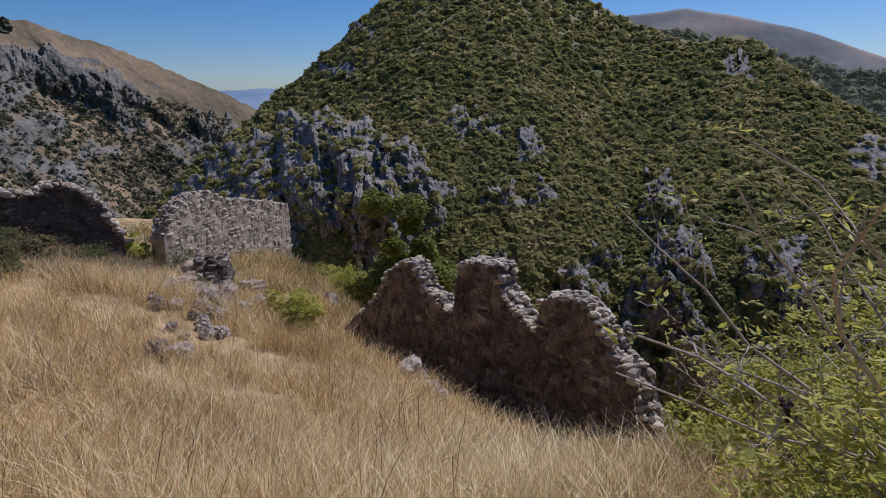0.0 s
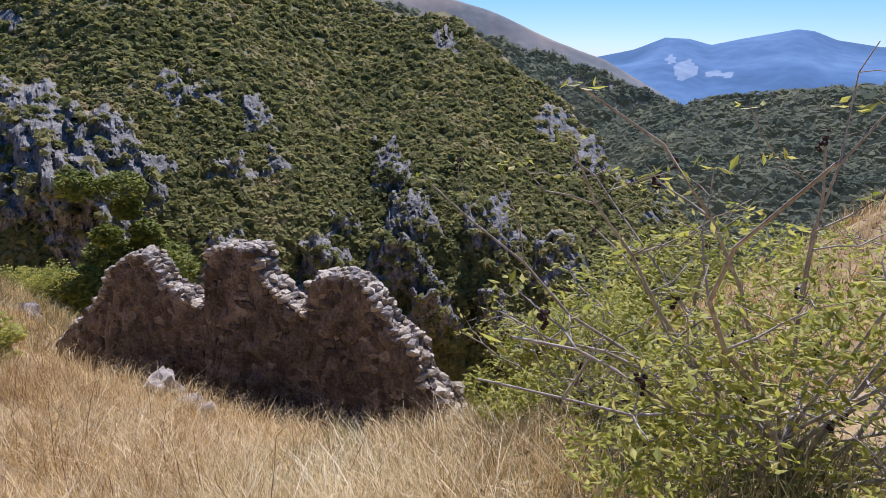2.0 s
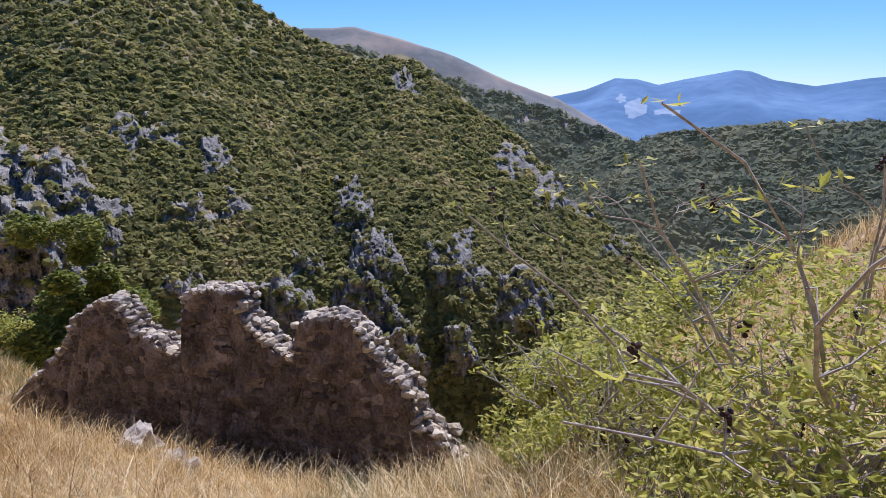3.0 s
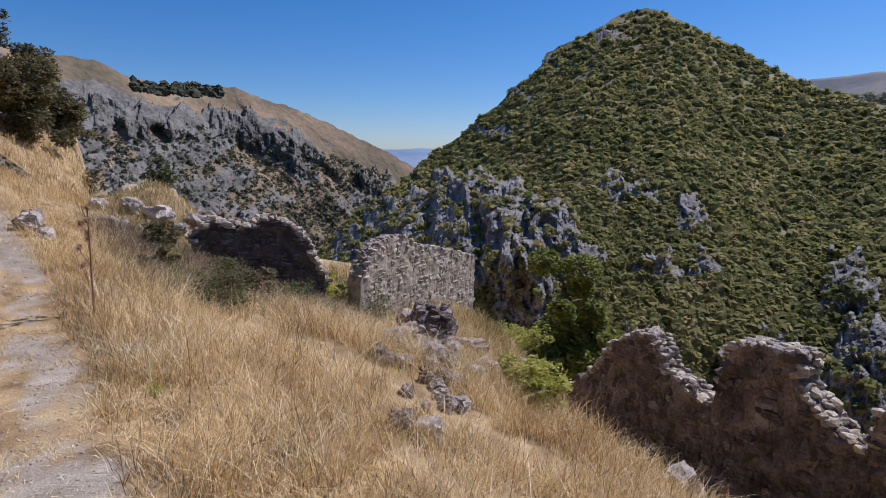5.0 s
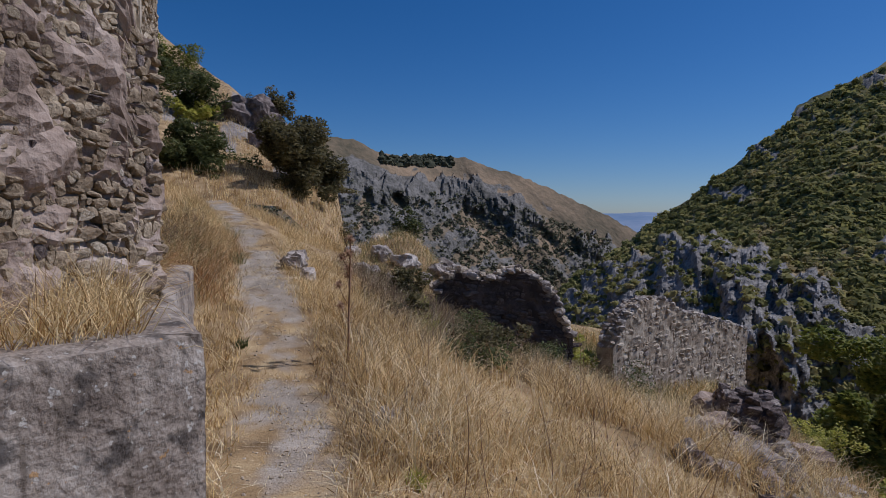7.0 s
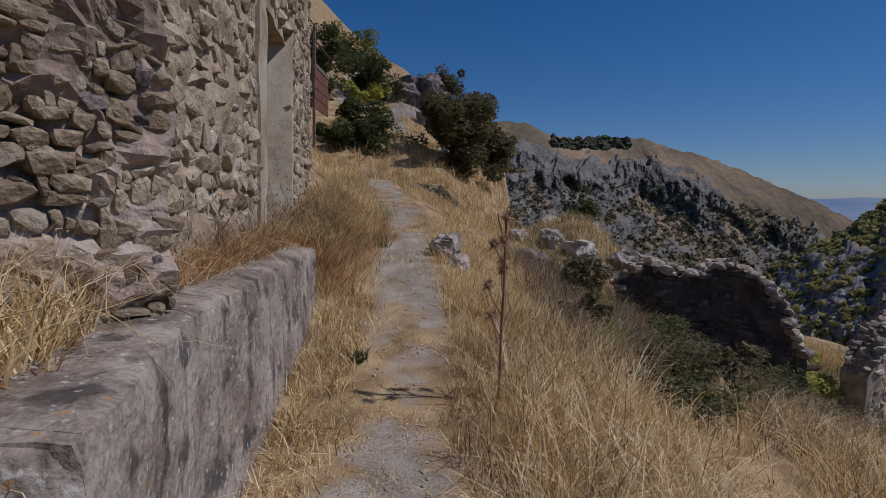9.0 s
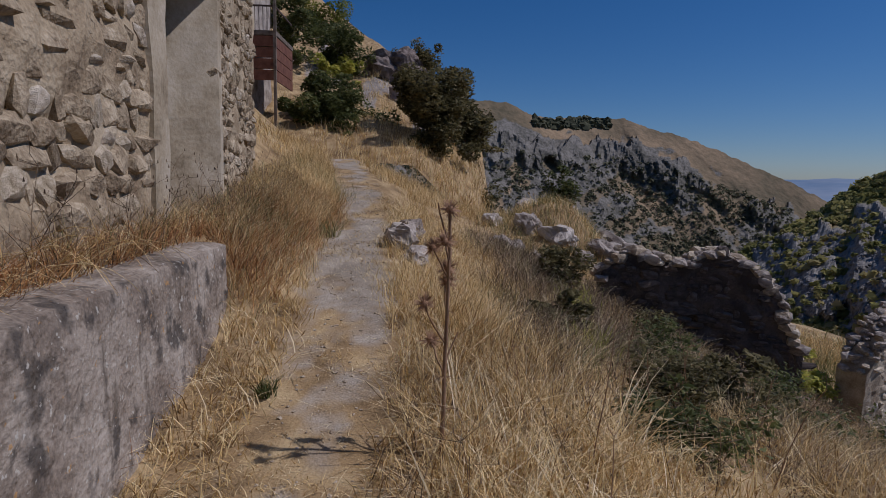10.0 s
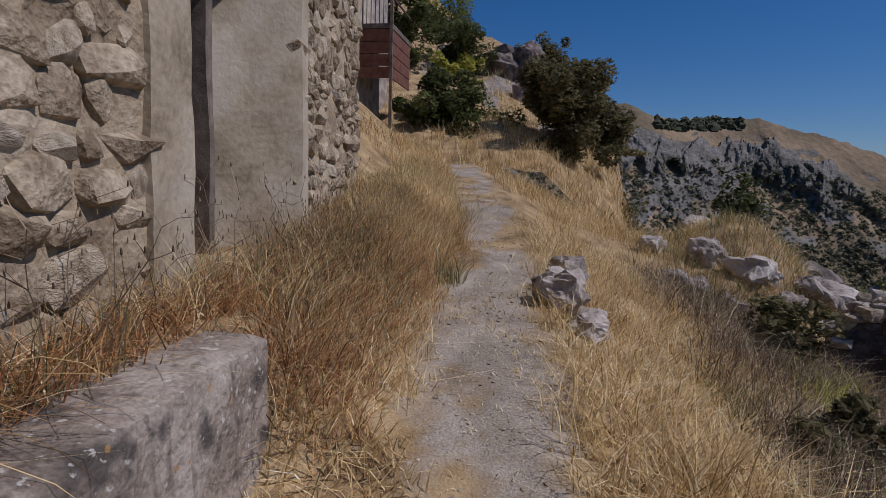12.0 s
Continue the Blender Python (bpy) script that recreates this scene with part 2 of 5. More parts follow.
LEAF_DARK = material("dark_green_leaves", [(0.1, (.045, .06, .02)), (0.5, (.105, .125, .042)), (0.9, (.21, .215, .075))], 1, .65, 0, 30, random_mix=.6, island=True, thin=.42)
LEAF_OLIVE = material("olive_brown_leaves", [(0.1, (.065, .055, .026)), (0.5, (.145, .13, .055)), (0.9, (.26, .22, .10))], 1, .7, 0, 30, random_mix=.6, island=True, thin=.42)
LEAF_TREE = material("sunlit_tree_leaves", [(0.1, (.085, .115, .02)), (0.5, (.20, .225, .04)), (0.9, (.36, .35, .08))], .6, .65, 0, 30, random_mix=.6, island=True, thin=.42)
BERRY = material("dried_dark_fruit", [(0.2, (.02, .012, .012)), (0.8, (.07, .035, .03))], 20, .7, .3, 60)
THISTLE = material("dry_thistle_head", [(0.2, (.20, .10, .05)), (0.8, (.45, .29, .18))], 30, .9, .2, 80)
SCRUB = material("hillside_scrub", [(0.1, (.13, .13, .045)), (0.4, (.26, .255, .08)), (0.7, (.36, .325, .12)), (0.95, (.45, .365, .18))], .02, .9, 0, .15, random_mix=.55, thin=.45, bush="bush")
SCRUB_DARK = material("dark_sparse_scrub", [(0.1, (.075, .08, .048)), (0.5, (.14, .14, .08)), (0.9, (.21, .195, .115))], .02, .9, 0, .15, random_mix=.6, thin=.3, bush="bush")
SLOPE = material("scrubby_slope", [(0.25, (.12, .115, .045)), (0.5, (.21, .18, .08)), (0.75, (.33, .25, .14))], .02, .95, .5, .25)
CLIFF = ([(0.36, (.06, .056, .05)), (0.47, (.15, .141, .126)), (0.60, (.28, .262, .236))], .09, .5)
SLOPE_ROCK = two_ground("scrub_and_crags", SLOPE, CLIFF, "rock")
BROWN = material("bare_brown_slope", [(0.25, (.10, .085, .05)), (0.5, (.20, .15, .09)), (0.75, (.33, .235, .14))], .006, .95, .4, .09)
BROWN_ROCK = two_ground("brown_slope_and_crags", BROWN, ([(0.36, (.075, .072, .058)), (0.47, (.125, .117, .098)), (0.60, (.205, .19, .165))], .025, .16), "rock")
HILL_SOIL = two_ground("dry_grass_and_rock", DRY_SOIL, ([(0.3, (.12, .10, .085)), (0.5, (.27, .235, .20)), (0.65, (.40, .36, .31))], .8, 6), "rock")
# haze is mixed into the colours of hill and woods, with a faint glow
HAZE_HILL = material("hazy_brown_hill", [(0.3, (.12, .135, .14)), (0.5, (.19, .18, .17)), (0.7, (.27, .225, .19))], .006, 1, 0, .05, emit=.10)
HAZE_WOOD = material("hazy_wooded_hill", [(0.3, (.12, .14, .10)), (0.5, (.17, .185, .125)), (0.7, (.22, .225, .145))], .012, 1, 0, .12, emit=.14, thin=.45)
# blue distance haze painted into the colour and glow of the farthest slopes
HAZE_CHAIN = two_ground("far_mountains_with_pale_quarry", material("haze_blue_mountains", [(0.3, (.035, .085, .165)), (0.5, (.055, .115, .215)), (0.7, (.085, .155, .26))], .0012, 1, 0, .012, emit=.5), ([(0.3, (.13, .18, .25)), (0.7, (.30, .34, .39))], .004, .02), "rock")
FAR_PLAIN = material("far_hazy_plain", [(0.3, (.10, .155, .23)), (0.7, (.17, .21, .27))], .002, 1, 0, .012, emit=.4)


# ---------- building blocks ----------
def mesh_of(name, verts, faces, mat, smooth=False):
    me = bpy.data.meshes.new(name)
    me.from_pydata([tuple(v) for v in verts], [], [tuple(f) for f in faces])
    me.materials.append(mat)
    if smooth:
        me.polygons.foreach_set("use_smooth", [True] * len(me.polygons))
    me.update()
    return me


def big_mesh(name, verts, faces, mat, smooth=False):
    """A mesh from arrays; all faces have the same number of corners."""
    verts, faces = np.asarray(verts, np.float32), np.asarray(faces, np.int32)
    me = bpy.data.meshes.new(name)
    k = faces.shape[1]
    me.vertices.add(len(verts))
    me.vertices.foreach_set("co", verts.ravel())
    me.loops.add(faces.size)
    me.loops.foreach_set("vertex_index", faces.ravel())
    me.polygons.add(len(faces))
    me.polygons.foreach_set("loop_start", np.arange(0, faces.size, k, dtype=np.int32))
    me.polygons.foreach_set("loop_total", np.full(len(faces), k, np.int32))
    me.polygons.foreach_set("use_smooth", np.full(len(faces), smooth))
    me.materials.append(mat)
    me.update(calc_edges=True)
    return me


def part(name, bm, mat, parent, label=""):
    me = bpy.data.meshes.new(name)
    bm.to_mesh(me)
    bm.free()
    me.materials.append(mat)
    ob = new(name, me)
    ob.parent = parent
    if label:
        ob["label"] = label
    return ob


def mesh_part(name, me, parent, label=""):
    ob = new(name, me)
    ob.parent = parent
    if label:
        ob["label"] = label
    return ob


def grid_faces(nu, nv):
    i = np.arange(nu * nv).reshape(nu, nv)
    return np.stack([i[:-1, :-1], i[1:, :-1], i[1:, 1:], i[:-1, 1:]], -1).reshape(-1, 4)


def boulder(seed, sx, sy, sz, points=22):
    """A blunt stone: the hull of points spread evenly over a rounded box."""
    r = random.Random(seed)
    bm = bmesh.new()
    for k in range(points):
        u = 1 - 2 * (k + .5) / points
        a = k * 2.39996 + r.uniform(-.3, .3)
        c = math.sqrt(1 - u * u)
        v = Vector((c * math.cos(a), c * math.sin(a), u + r.uniform(-.08, .08)))
        v = v / (abs(v.x) ** 5 + abs(v.y) ** 5 + abs(v.z) ** 5) ** .2
        v = v * .5 * r.uniform(.78, 1.06)
        bm.verts.new((v.x * sx, v.y * sy, v.z * sz))
    out = bmesh.ops.convex_hull(bm, input=bm.verts)
    drop = [e for e in out["geom_interior"] if isinstance(e, bmesh.types.BMVert)]
    bmesh.ops.delete(bm, geom=drop, context="VERTS")
    return bm


def stone_mesh(name, seed, mat, points=20):
    me = bpy.data.meshes.new(name)
    bm = boulder(seed, 1, 1, 1, points)
    bm.to_mesh(me)
    bm.free()
    me.polygons.foreach_set("use_smooth", [True] * len(me.polygons))
    me.set_sharp_from_angle(angle=radians(30))
    me.materials.append(mat)
    return me


def rock(x, y, size, seed, label, sink=0.25, mat=None, squash=0.8, z=None):
    """A rough boulder: a hull, subdivided and chipped."""
    bm = boulder(seed, size, size * random.Random(seed).uniform(.7, 1), size * squash, 26)
    bmesh.ops.subdivide_edges(bm, edges=bm.edges, cuts=3, use_grid_fill=True)
    for v in bm.verts:
        v.co += v.co.normalized() * size * 0.20 * noise.noise(v.co * 2.6 / size + Vector((seed, 0, 0)))
        v.co += v.co.normalized() * size * 0.09 * noise.noise(v.co * 7 / size + Vector((0, seed, 0)))
        v.co += v.co.normalized() * size * 0.04 * noise.noise(v.co * 17 / size)
    me = bpy.data.meshes.new("rock")
    bm.to_mesh(me)
    bm.free()
    me.materials.append(mat or LIMESTONE)
    ob = new("rock", me)
    base = float(ground_z(x, y)) if z is None else z
    ob.location = (x, y, base + size * squash * (0.5 - sink))
    ob.rotation_euler = (0, 0, seed * 1.7)
    tagged(ob, label, "rock", "loose rocks")
    return ob


def blades(name, xs, ys, zs, height, lean, width, mat, label, segments=3, base=None):
    """Dry blades as bent, tapered ribbons."""
    n = len(xs)
    way = rng.uniform(0, 2 * np.pi, n)
    h = height * rng.uniform(.55, 1.25, n)
    bend = lean * rng.uniform(.2, 1.3, n)
    face = rng.uniform(0, np.pi, n)
    verts, rows = [], segments + 1
    for k in range(rows):
        s = k / segments
        cx = xs + np.cos(way) * bend * h * s ** 1.8
        cy = ys + np.sin(way) * bend * h * s ** 1.8
        cz = zs + h * (s - 0.35 * bend * s * s)
        w = width * (1 - s) ** .7 * rng.uniform(.7, 1.3, n) if k < segments else np.zeros(n) + width * .06
        verts.append(np.stack([cx - np.cos(face) * w, cy - np.sin(face) * w, cz], -1))
        verts.append(np.stack([cx + np.cos(face) * w, cy + np.sin(face) * w, cz], -1))
    v = np.stack(verts, 1)
    f = [(2 * k, 2 * k + 1, 2 * k + 3, 2 * k + 2) for k in range(segments)]
    f = np.asarray(f)[None] + (np.arange(n) * 2 * rows)[:, None, None]
    ob = new(name, big_mesh(name, v.reshape(-1, 3), f.reshape(-1, 4), mat))
    return tagged(ob, label, "grass", "", "stuff")


ICO_V, ICO_F = None, None
_b = bmesh.new()
bmesh.ops.create_icosphere(_b, subdivisions=1, radius=1)
_b.verts.ensure_lookup_table()
ICO_V = np.array([v.co[:] for v in _b.verts])
ICO_F = np.array([[v.index for v in f.verts] for f in _b.faces])
_b.free()


def clumps(name, centres, radii, mat, flat=0.8, rough=0.42):
    """Many small uneven clumps of leaves in one mesh."""
    n = len(centres)
    k = len(ICO_V)
    turn = rng.uniform(0, 2 * np.pi, n)
    c, s = np.cos(turn), np.sin(turn)
    base = ICO_V[None] * (1 + 1.3 * rough * rng.uniform(-1, 1, (n, k, 1)))
    x = base[..., 0] * c[:, None] - base[..., 1] * s[:, None]
    y = base[..., 0] * s[:, None] + base[..., 1] * c[:, None]
    v = np.stack([x, y, base[..., 2] * flat], -1) * radii[:, None, None] * rng.uniform(.8, 1.2, (n, 1, 3)) + centres[:, None]
    f = ICO_F[None] + (np.arange(n) * k)[:, None, None]
    return big_mesh(name, v.reshape(-1, 3), f.reshape(-1, 3), mat)


def leaf_cloud(name, centres, size, mat, long=2.0):
    """Leaves: folded diamonds turned at random, drooping a little."""
    n = len(centres)
    a = rng.normal(size=(n, 3))
    a[:, 2] *= .5
    a /= np.linalg.norm(a, axis=1)[:, None]
    b = np.cross(a, rng.normal(size=(n, 3)) * .5 + (0, 0, 1))
    b /= np.linalg.norm(b, axis=1)[:, None] + 1e-9
    up = np.cross(a, b)
    sz = size * rng.uniform(.55, 1.3, (n, 1))
    v = np.stack([centres - a * sz * long / 2, centres + b * sz * .5 + up * sz * .14,
                  centres + a * sz * long / 2, centres - b * sz * .5 + up * sz * .14], 1)
    f = np.array([[0, 1, 2], [0, 2, 3]])[None] + (np.arange(n) * 4)[:, None, None]
    return big_mesh(name, v.reshape(-1, 3), f.reshape(-1, 3), mat)


def tube(verts, faces, points, r0, r1, sides=5):
    """Adds a tapered limb along points to lists."""
    start = len(verts)
    pts = [Vector(p) for p in points]
    for i, p in enumerate(pts):
        d = (pts[min(i + 1, len(pts) - 1)] - pts[max(i - 1, 0)]).normalized()
        u = d.orthogonal().normalized()
        w = d.cross(u)
        r = r0 + (r1 - r0) * i / (len(pts) - 1)
        for k in range(sides):
            a = 2 * math.pi * k / sides
            verts.append(p + (u * math.cos(a) + w * math.sin(a)) * r)
    for i in range(len(pts) - 1):
        for k in range(sides):
            a, b = start + i * sides + k, start + i * sides + (k + 1) % sides
            faces.append((a, b, b + sides, a + sides))


def crooked(r, p, way, length, steps=5, wander=.25, lift=0.0):
    pts, q, d = [Vector(p)], Vector(p), Vector(way).normalized()
    for _ in range(steps):
        d = (d + Vector((r.gauss(0, wander), r.gauss(0, wander), r.gauss(0, wander) + lift))).normalized()
        q = q + d * length / steps
        pts.append(q.copy())
    return pts


def tree(name, x, y, z, height, spread, seed, leaf, leaf_size, count, label, category="tree", trunk=.10, crown_low=.15):
    """Trunk, limbs and a crown of many leaves in uneven lumps."""
    r = random.Random(seed)
    root = new(name)
    root.location = (x, y, z)
    tagged(root, label, category)
    v, f, tips = [], [], []
    main = crooked(r, (0, 0, -.3), (r.uniform(-.1, .1), r.uniform(-.1, .1), 1), height * .6, 5, .1)
    tube(v, f, main, trunk, trunk * .5, 6)
    for k in range(11):
        p = main[r.randint(1, 5)]
        a = r.uniform(0, 6.28)
        limb = crooked(r, p, (math.cos(a), math.sin(a), r.uniform(.2, 1.0)), spread * r.uniform(.35, .8), 4, .2, .04)
        tube(v, f, limb, trunk * .4, trunk * .12, 4)
        tips += limb[2:]
    mesh_part("trunk", mesh_of("trunk", v, f, BARK, True), root)
    lumps = [(t, r.uniform(.25, .5)) for t in tips]
    for _ in range(16):
        a, q = r.uniform(0, 6.28), r.uniform(0, .75)
        lumps.append((Vector((math.cos(a) * spread * .5 * q, math.sin(a) * spread * .5 * q, height * r.uniform(crown_low, .95) )), r.uniform(.25, .45)))
    cs = []
    for t, q in lumps:
        g = rng.normal(size=(max(count // len(lumps), 4), 3))
        g /= np.linalg.norm(g, axis=1)[:, None]
        g *= (rng.uniform(.35, 1.0, len(g)) ** .5)[:, None] * q * spread * .42
        g[:, 2] *= .8
        cs.append(g + np.array(t[:]))
    cs = np.concatenate(cs)
    cs = cs[cs[:, 2] > .02]
    mesh_part("crown", leaf_cloud("crown", cs, leaf_size, leaf), root)
    return root


# ---------- the ground ----------
def spaced(a, b, step, lo, hi, grow=1.16):
    mid = list(np.arange(a, b + step / 2, step))
    left, right, s = [], [], step
    q = a
    while q > lo:
        s *= grow
        q -= s
        left.append(q)
    q, s = b, step
    while q < hi:
        s *= grow
        q += s
        right.append(q)
    return np.array(left[::-1] + mid + right)


gx, gy = spaced(-3.2, 8, .11, -160, 420), spaced(-15, 13, .13, -420, 420)
GX, GY = np.meshgrid(gx, gy, indexing="ij")
GZ = ground_z(GX, GY)
ground_mesh = big_mesh("ground", np.stack([GX, GY, GZ], -1).reshape(-1, 3), grid_faces(len(gx), len(gy)), GROUND, True)
off = np.abs(GX - path_x(GY))
gravel = ramp(.68 - off, 0, .55) * ramp(14 - GY, 0, 2) * (.55 + 1.25 * fbm(GX * 1.9, GY * 1.1, 4)) + .12 * ramp(1.2 - off, 0, .6)
at = ground_mesh.attributes.new("gravel", "FLOAT", "POINT")
at.data.foreach_set("value", np.clip(gravel, 0, 1).astype(np.float32).ravel())
tagged(new("ground", ground_mesh), "dry straw-coloured hillside with a gravel footpath", "ground", "", "structure")


# ---------- the mountains ----------
CENTRE = np.array((0.4, -8.5, 1.2))


def mountain(name, label, bearings, heights, near, far, low, mat, nb=240, ns=90, power=.8, rough=8.0, crags=(), rocky=0.0, wrinkle=.02, lift=.5):
    """A slope between a gorge and a ridge: bearings and the ridge's angles, and distances along them.
    Returns a function that gives points on the slope and its rock mask."""
    lo, hi = bearings[0], bearings[-1]

    def surface(b, s):
        e = np.interp(b, bearings, heights) + lift
        d0 = np.interp(b, near[0], near[1])
        d1 = np.interp(b, far[0], far[1])
        z0 = np.interp(b, low[0], low[1])
        d = d0 + (d1 - d0) * s
        zr = d1 * np.tan(np.radians(e)) + CENTRE[2]
        t = np.clip(s, 0, 1)
        z = z0 + (zr - z0) * t ** power - np.maximum(s - 1, 0) * (zr - z0) * 1.5
        px, py = d * np.sin(np.radians(b)), d * np.cos(np.radians(b))
        env = np.minimum(t * 4, 1) * np.minimum((1.02 - t) * 5 + .12, 1)
        ribs = fbm(px * wrinkle, py * wrinkle, 5)
        z = z + rough * env * ribs
        elev = np.degrees(np.arctan2(z - CENTRE[2], d))
        mask = np.zeros_like(d)
        jag = fbm(b * .9 + 3, elev * .3, 5)
        for cb, ce, rb, re in crags:
            q = ((b - cb) / rb) ** 2 + ((elev - ce) / re) ** 2 + 2.3 * jag
            mask = np.maximum(mask, ramp(1.15 - q, 0, .5))
        if rocky:
            ridge = 1 - np.abs(2 * vnoise(px * .012 + 5, py * .012 + z * .01) - 1)
            mask = np.maximum(mask, ramp(ridge * .55 + fbm(px * .03, z * .03, 4) + rocky, .5, .75) * ramp(1 - t, .02, .2))
        # crags stand out towards the valley and break in steps
        push = mask * (fbm(b * .8, elev * .5, 3) * 1.2 + .35) * rough * .55
        d = d - push * np.minimum((1 - t) * 6, 1)
        z = z + mask * rough * .16 * fbm(b * 2 + 9, elev * 1.2, 3)
        px, py = d * np.sin(np.radians(b)), d * np.cos(np.radians(b))
        return np.stack([px + CENTRE[0], py + CENTRE[1], z], -1), mask

    bs = np.linspace(lo, hi, nb)
    ss = np.concatenate([np.linspace(0, 1, ns), [1.06, 1.2, 1.5]])
    B, S = np.meshgrid(bs, ss, indexing="ij")
    pts, mask = surface(B, S)
    me = big_mesh(name, pts.reshape(-1, 3), grid_faces(nb, len(ss)), mat, True)
    a = me.attributes.new("rock", "FLOAT", "POINT")
    a.data.foreach_set("value", mask.astype(np.float32).ravel())
    tagged(new(name, me), label, "mountain", "", "structure")
    return surface


def ridged(x, y):
    return 1 - np.abs(2 * vnoise(x, y) - 1)


def flank(name, label, sky, low, near, far, mat, crags, nb, nu, lean, ribs, rock_noise=0.0, crown=99.0, curve=1.15):
    """A mountainside as seen across a gorge: its skyline and foot as angles by bearing, its distance growing from foot to ridge,
    spurs and gullies that run down it, and fins of bare rock. Returns a function that gives points on it and its rock mask."""
    lo, hi = sky[0][0], sky[0][-1]

    def surface(b, u):
        t = np.clip(u, 0, 1)
        top = np.interp(b, *sky) + .22 * fbm(b * 1.7, b * .3, 4)
        foot = np.interp(b, *low)
        e = foot + (top - foot) * t
        d0, d1 = np.interp(b, *near), np.interp(b, *far)
        soft = sum(np.interp(b + k, *sky) for k in range(-5, 6)) / 11
        d = d0 + (d1 - d0) * np.clip((e - foot) / (soft - foot), 0, 1.3) ** curve
        bb = b + lean * e + 2.2 * fbm(b * .12, e * .1, 3)
        env = np.minimum((1.0 - t) * 5 + .10, 1)
        spur = ridged(bb * ribs[0], e * ribs[0] * .22 + 3) - .5
        spur = spur + .5 * (ridged(bb * ribs[0] * 2.6 + 7, e * ribs[0] * .7) - .5)
        scale = 1 - ribs[1] * env * spur - ribs[1] * .35 * env * fbm(bb * ribs[0] * 5, e * ribs[0] * 3, 4)
        mask = np.zeros_like(d)
        wb = b + 1.2 * fbm(b * 1.1 + 3, e * .6, 5)
        we = e + 1.9 * fbm(b * .9 + 50, e * .5 + 9, 5)
        for cb, ce, w, h in crags:
            v = (ce - we) / h
            x = (wb - cb - .25 * np.clip(v, 0, 1) * h) / (1.25 * w * (.6 + .75 * np.clip(v, 0, 1)))
            side = np.clip(1 - np.abs(x), 0, 1)
            m = ramp(side, .02, .22) * ramp(v, 0, .08) * ramp(1.1 - v, 0, .45)
            scale = scale - m * (.010 * h * np.clip(1.1 - v, 0, 1) * side ** .5 + .008 * side)
            mask = np.maximum(mask, m)
        flutes = ridged(wb * 1.5, e * .22) + .6 * ridged(wb * 3.4, e * .8) + .35 * ridged(wb * 7, e * 2.6) - .95
        if rock_noise:
            rough = ramp(spur + 1.1 * fbm(b * .55, e * .5, 5) + rock_noise, .1, .5) * ramp(top - crown - e + 1.2 * fbm(b * .5, e, 3), 0, .7)
            mask = np.maximum(mask, rough)
        scale = scale - (.005 if rock_noise else .014) * mask * flutes * np.minimum((1 - t) * 8 + .1, 1)
        d = d * scale
        z = d * np.tan(np.radians(e))
        behind = np.maximum(u - 1, 0)
        d, z = d * (1 + behind), z - behind * 260
        return np.stack([d * np.sin(np.radians(b)), d * np.cos(np.radians(b)), z], -1) + CENTRE, mask

    us = np.concatenate([np.linspace(0, 1, nu), [1.04, 1.2, 1.6]])
    B, U = np.meshgrid(np.linspace(lo, hi, nb), us, indexing="ij")
    pts, mask = surface(B, U)
    me = big_mesh(name, pts.reshape(-1, 3), grid_faces(nb, len(us)), mat)
    a = me.attributes.new("rock", "FLOAT", "POINT")
    a.data.foreach_set("value", (.15 + .85 * mask).astype(np.float32).ravel() * (mask.ravel() > .02))
    tagged(new(name, me), label, "mountain", "", "structure")
    return surface


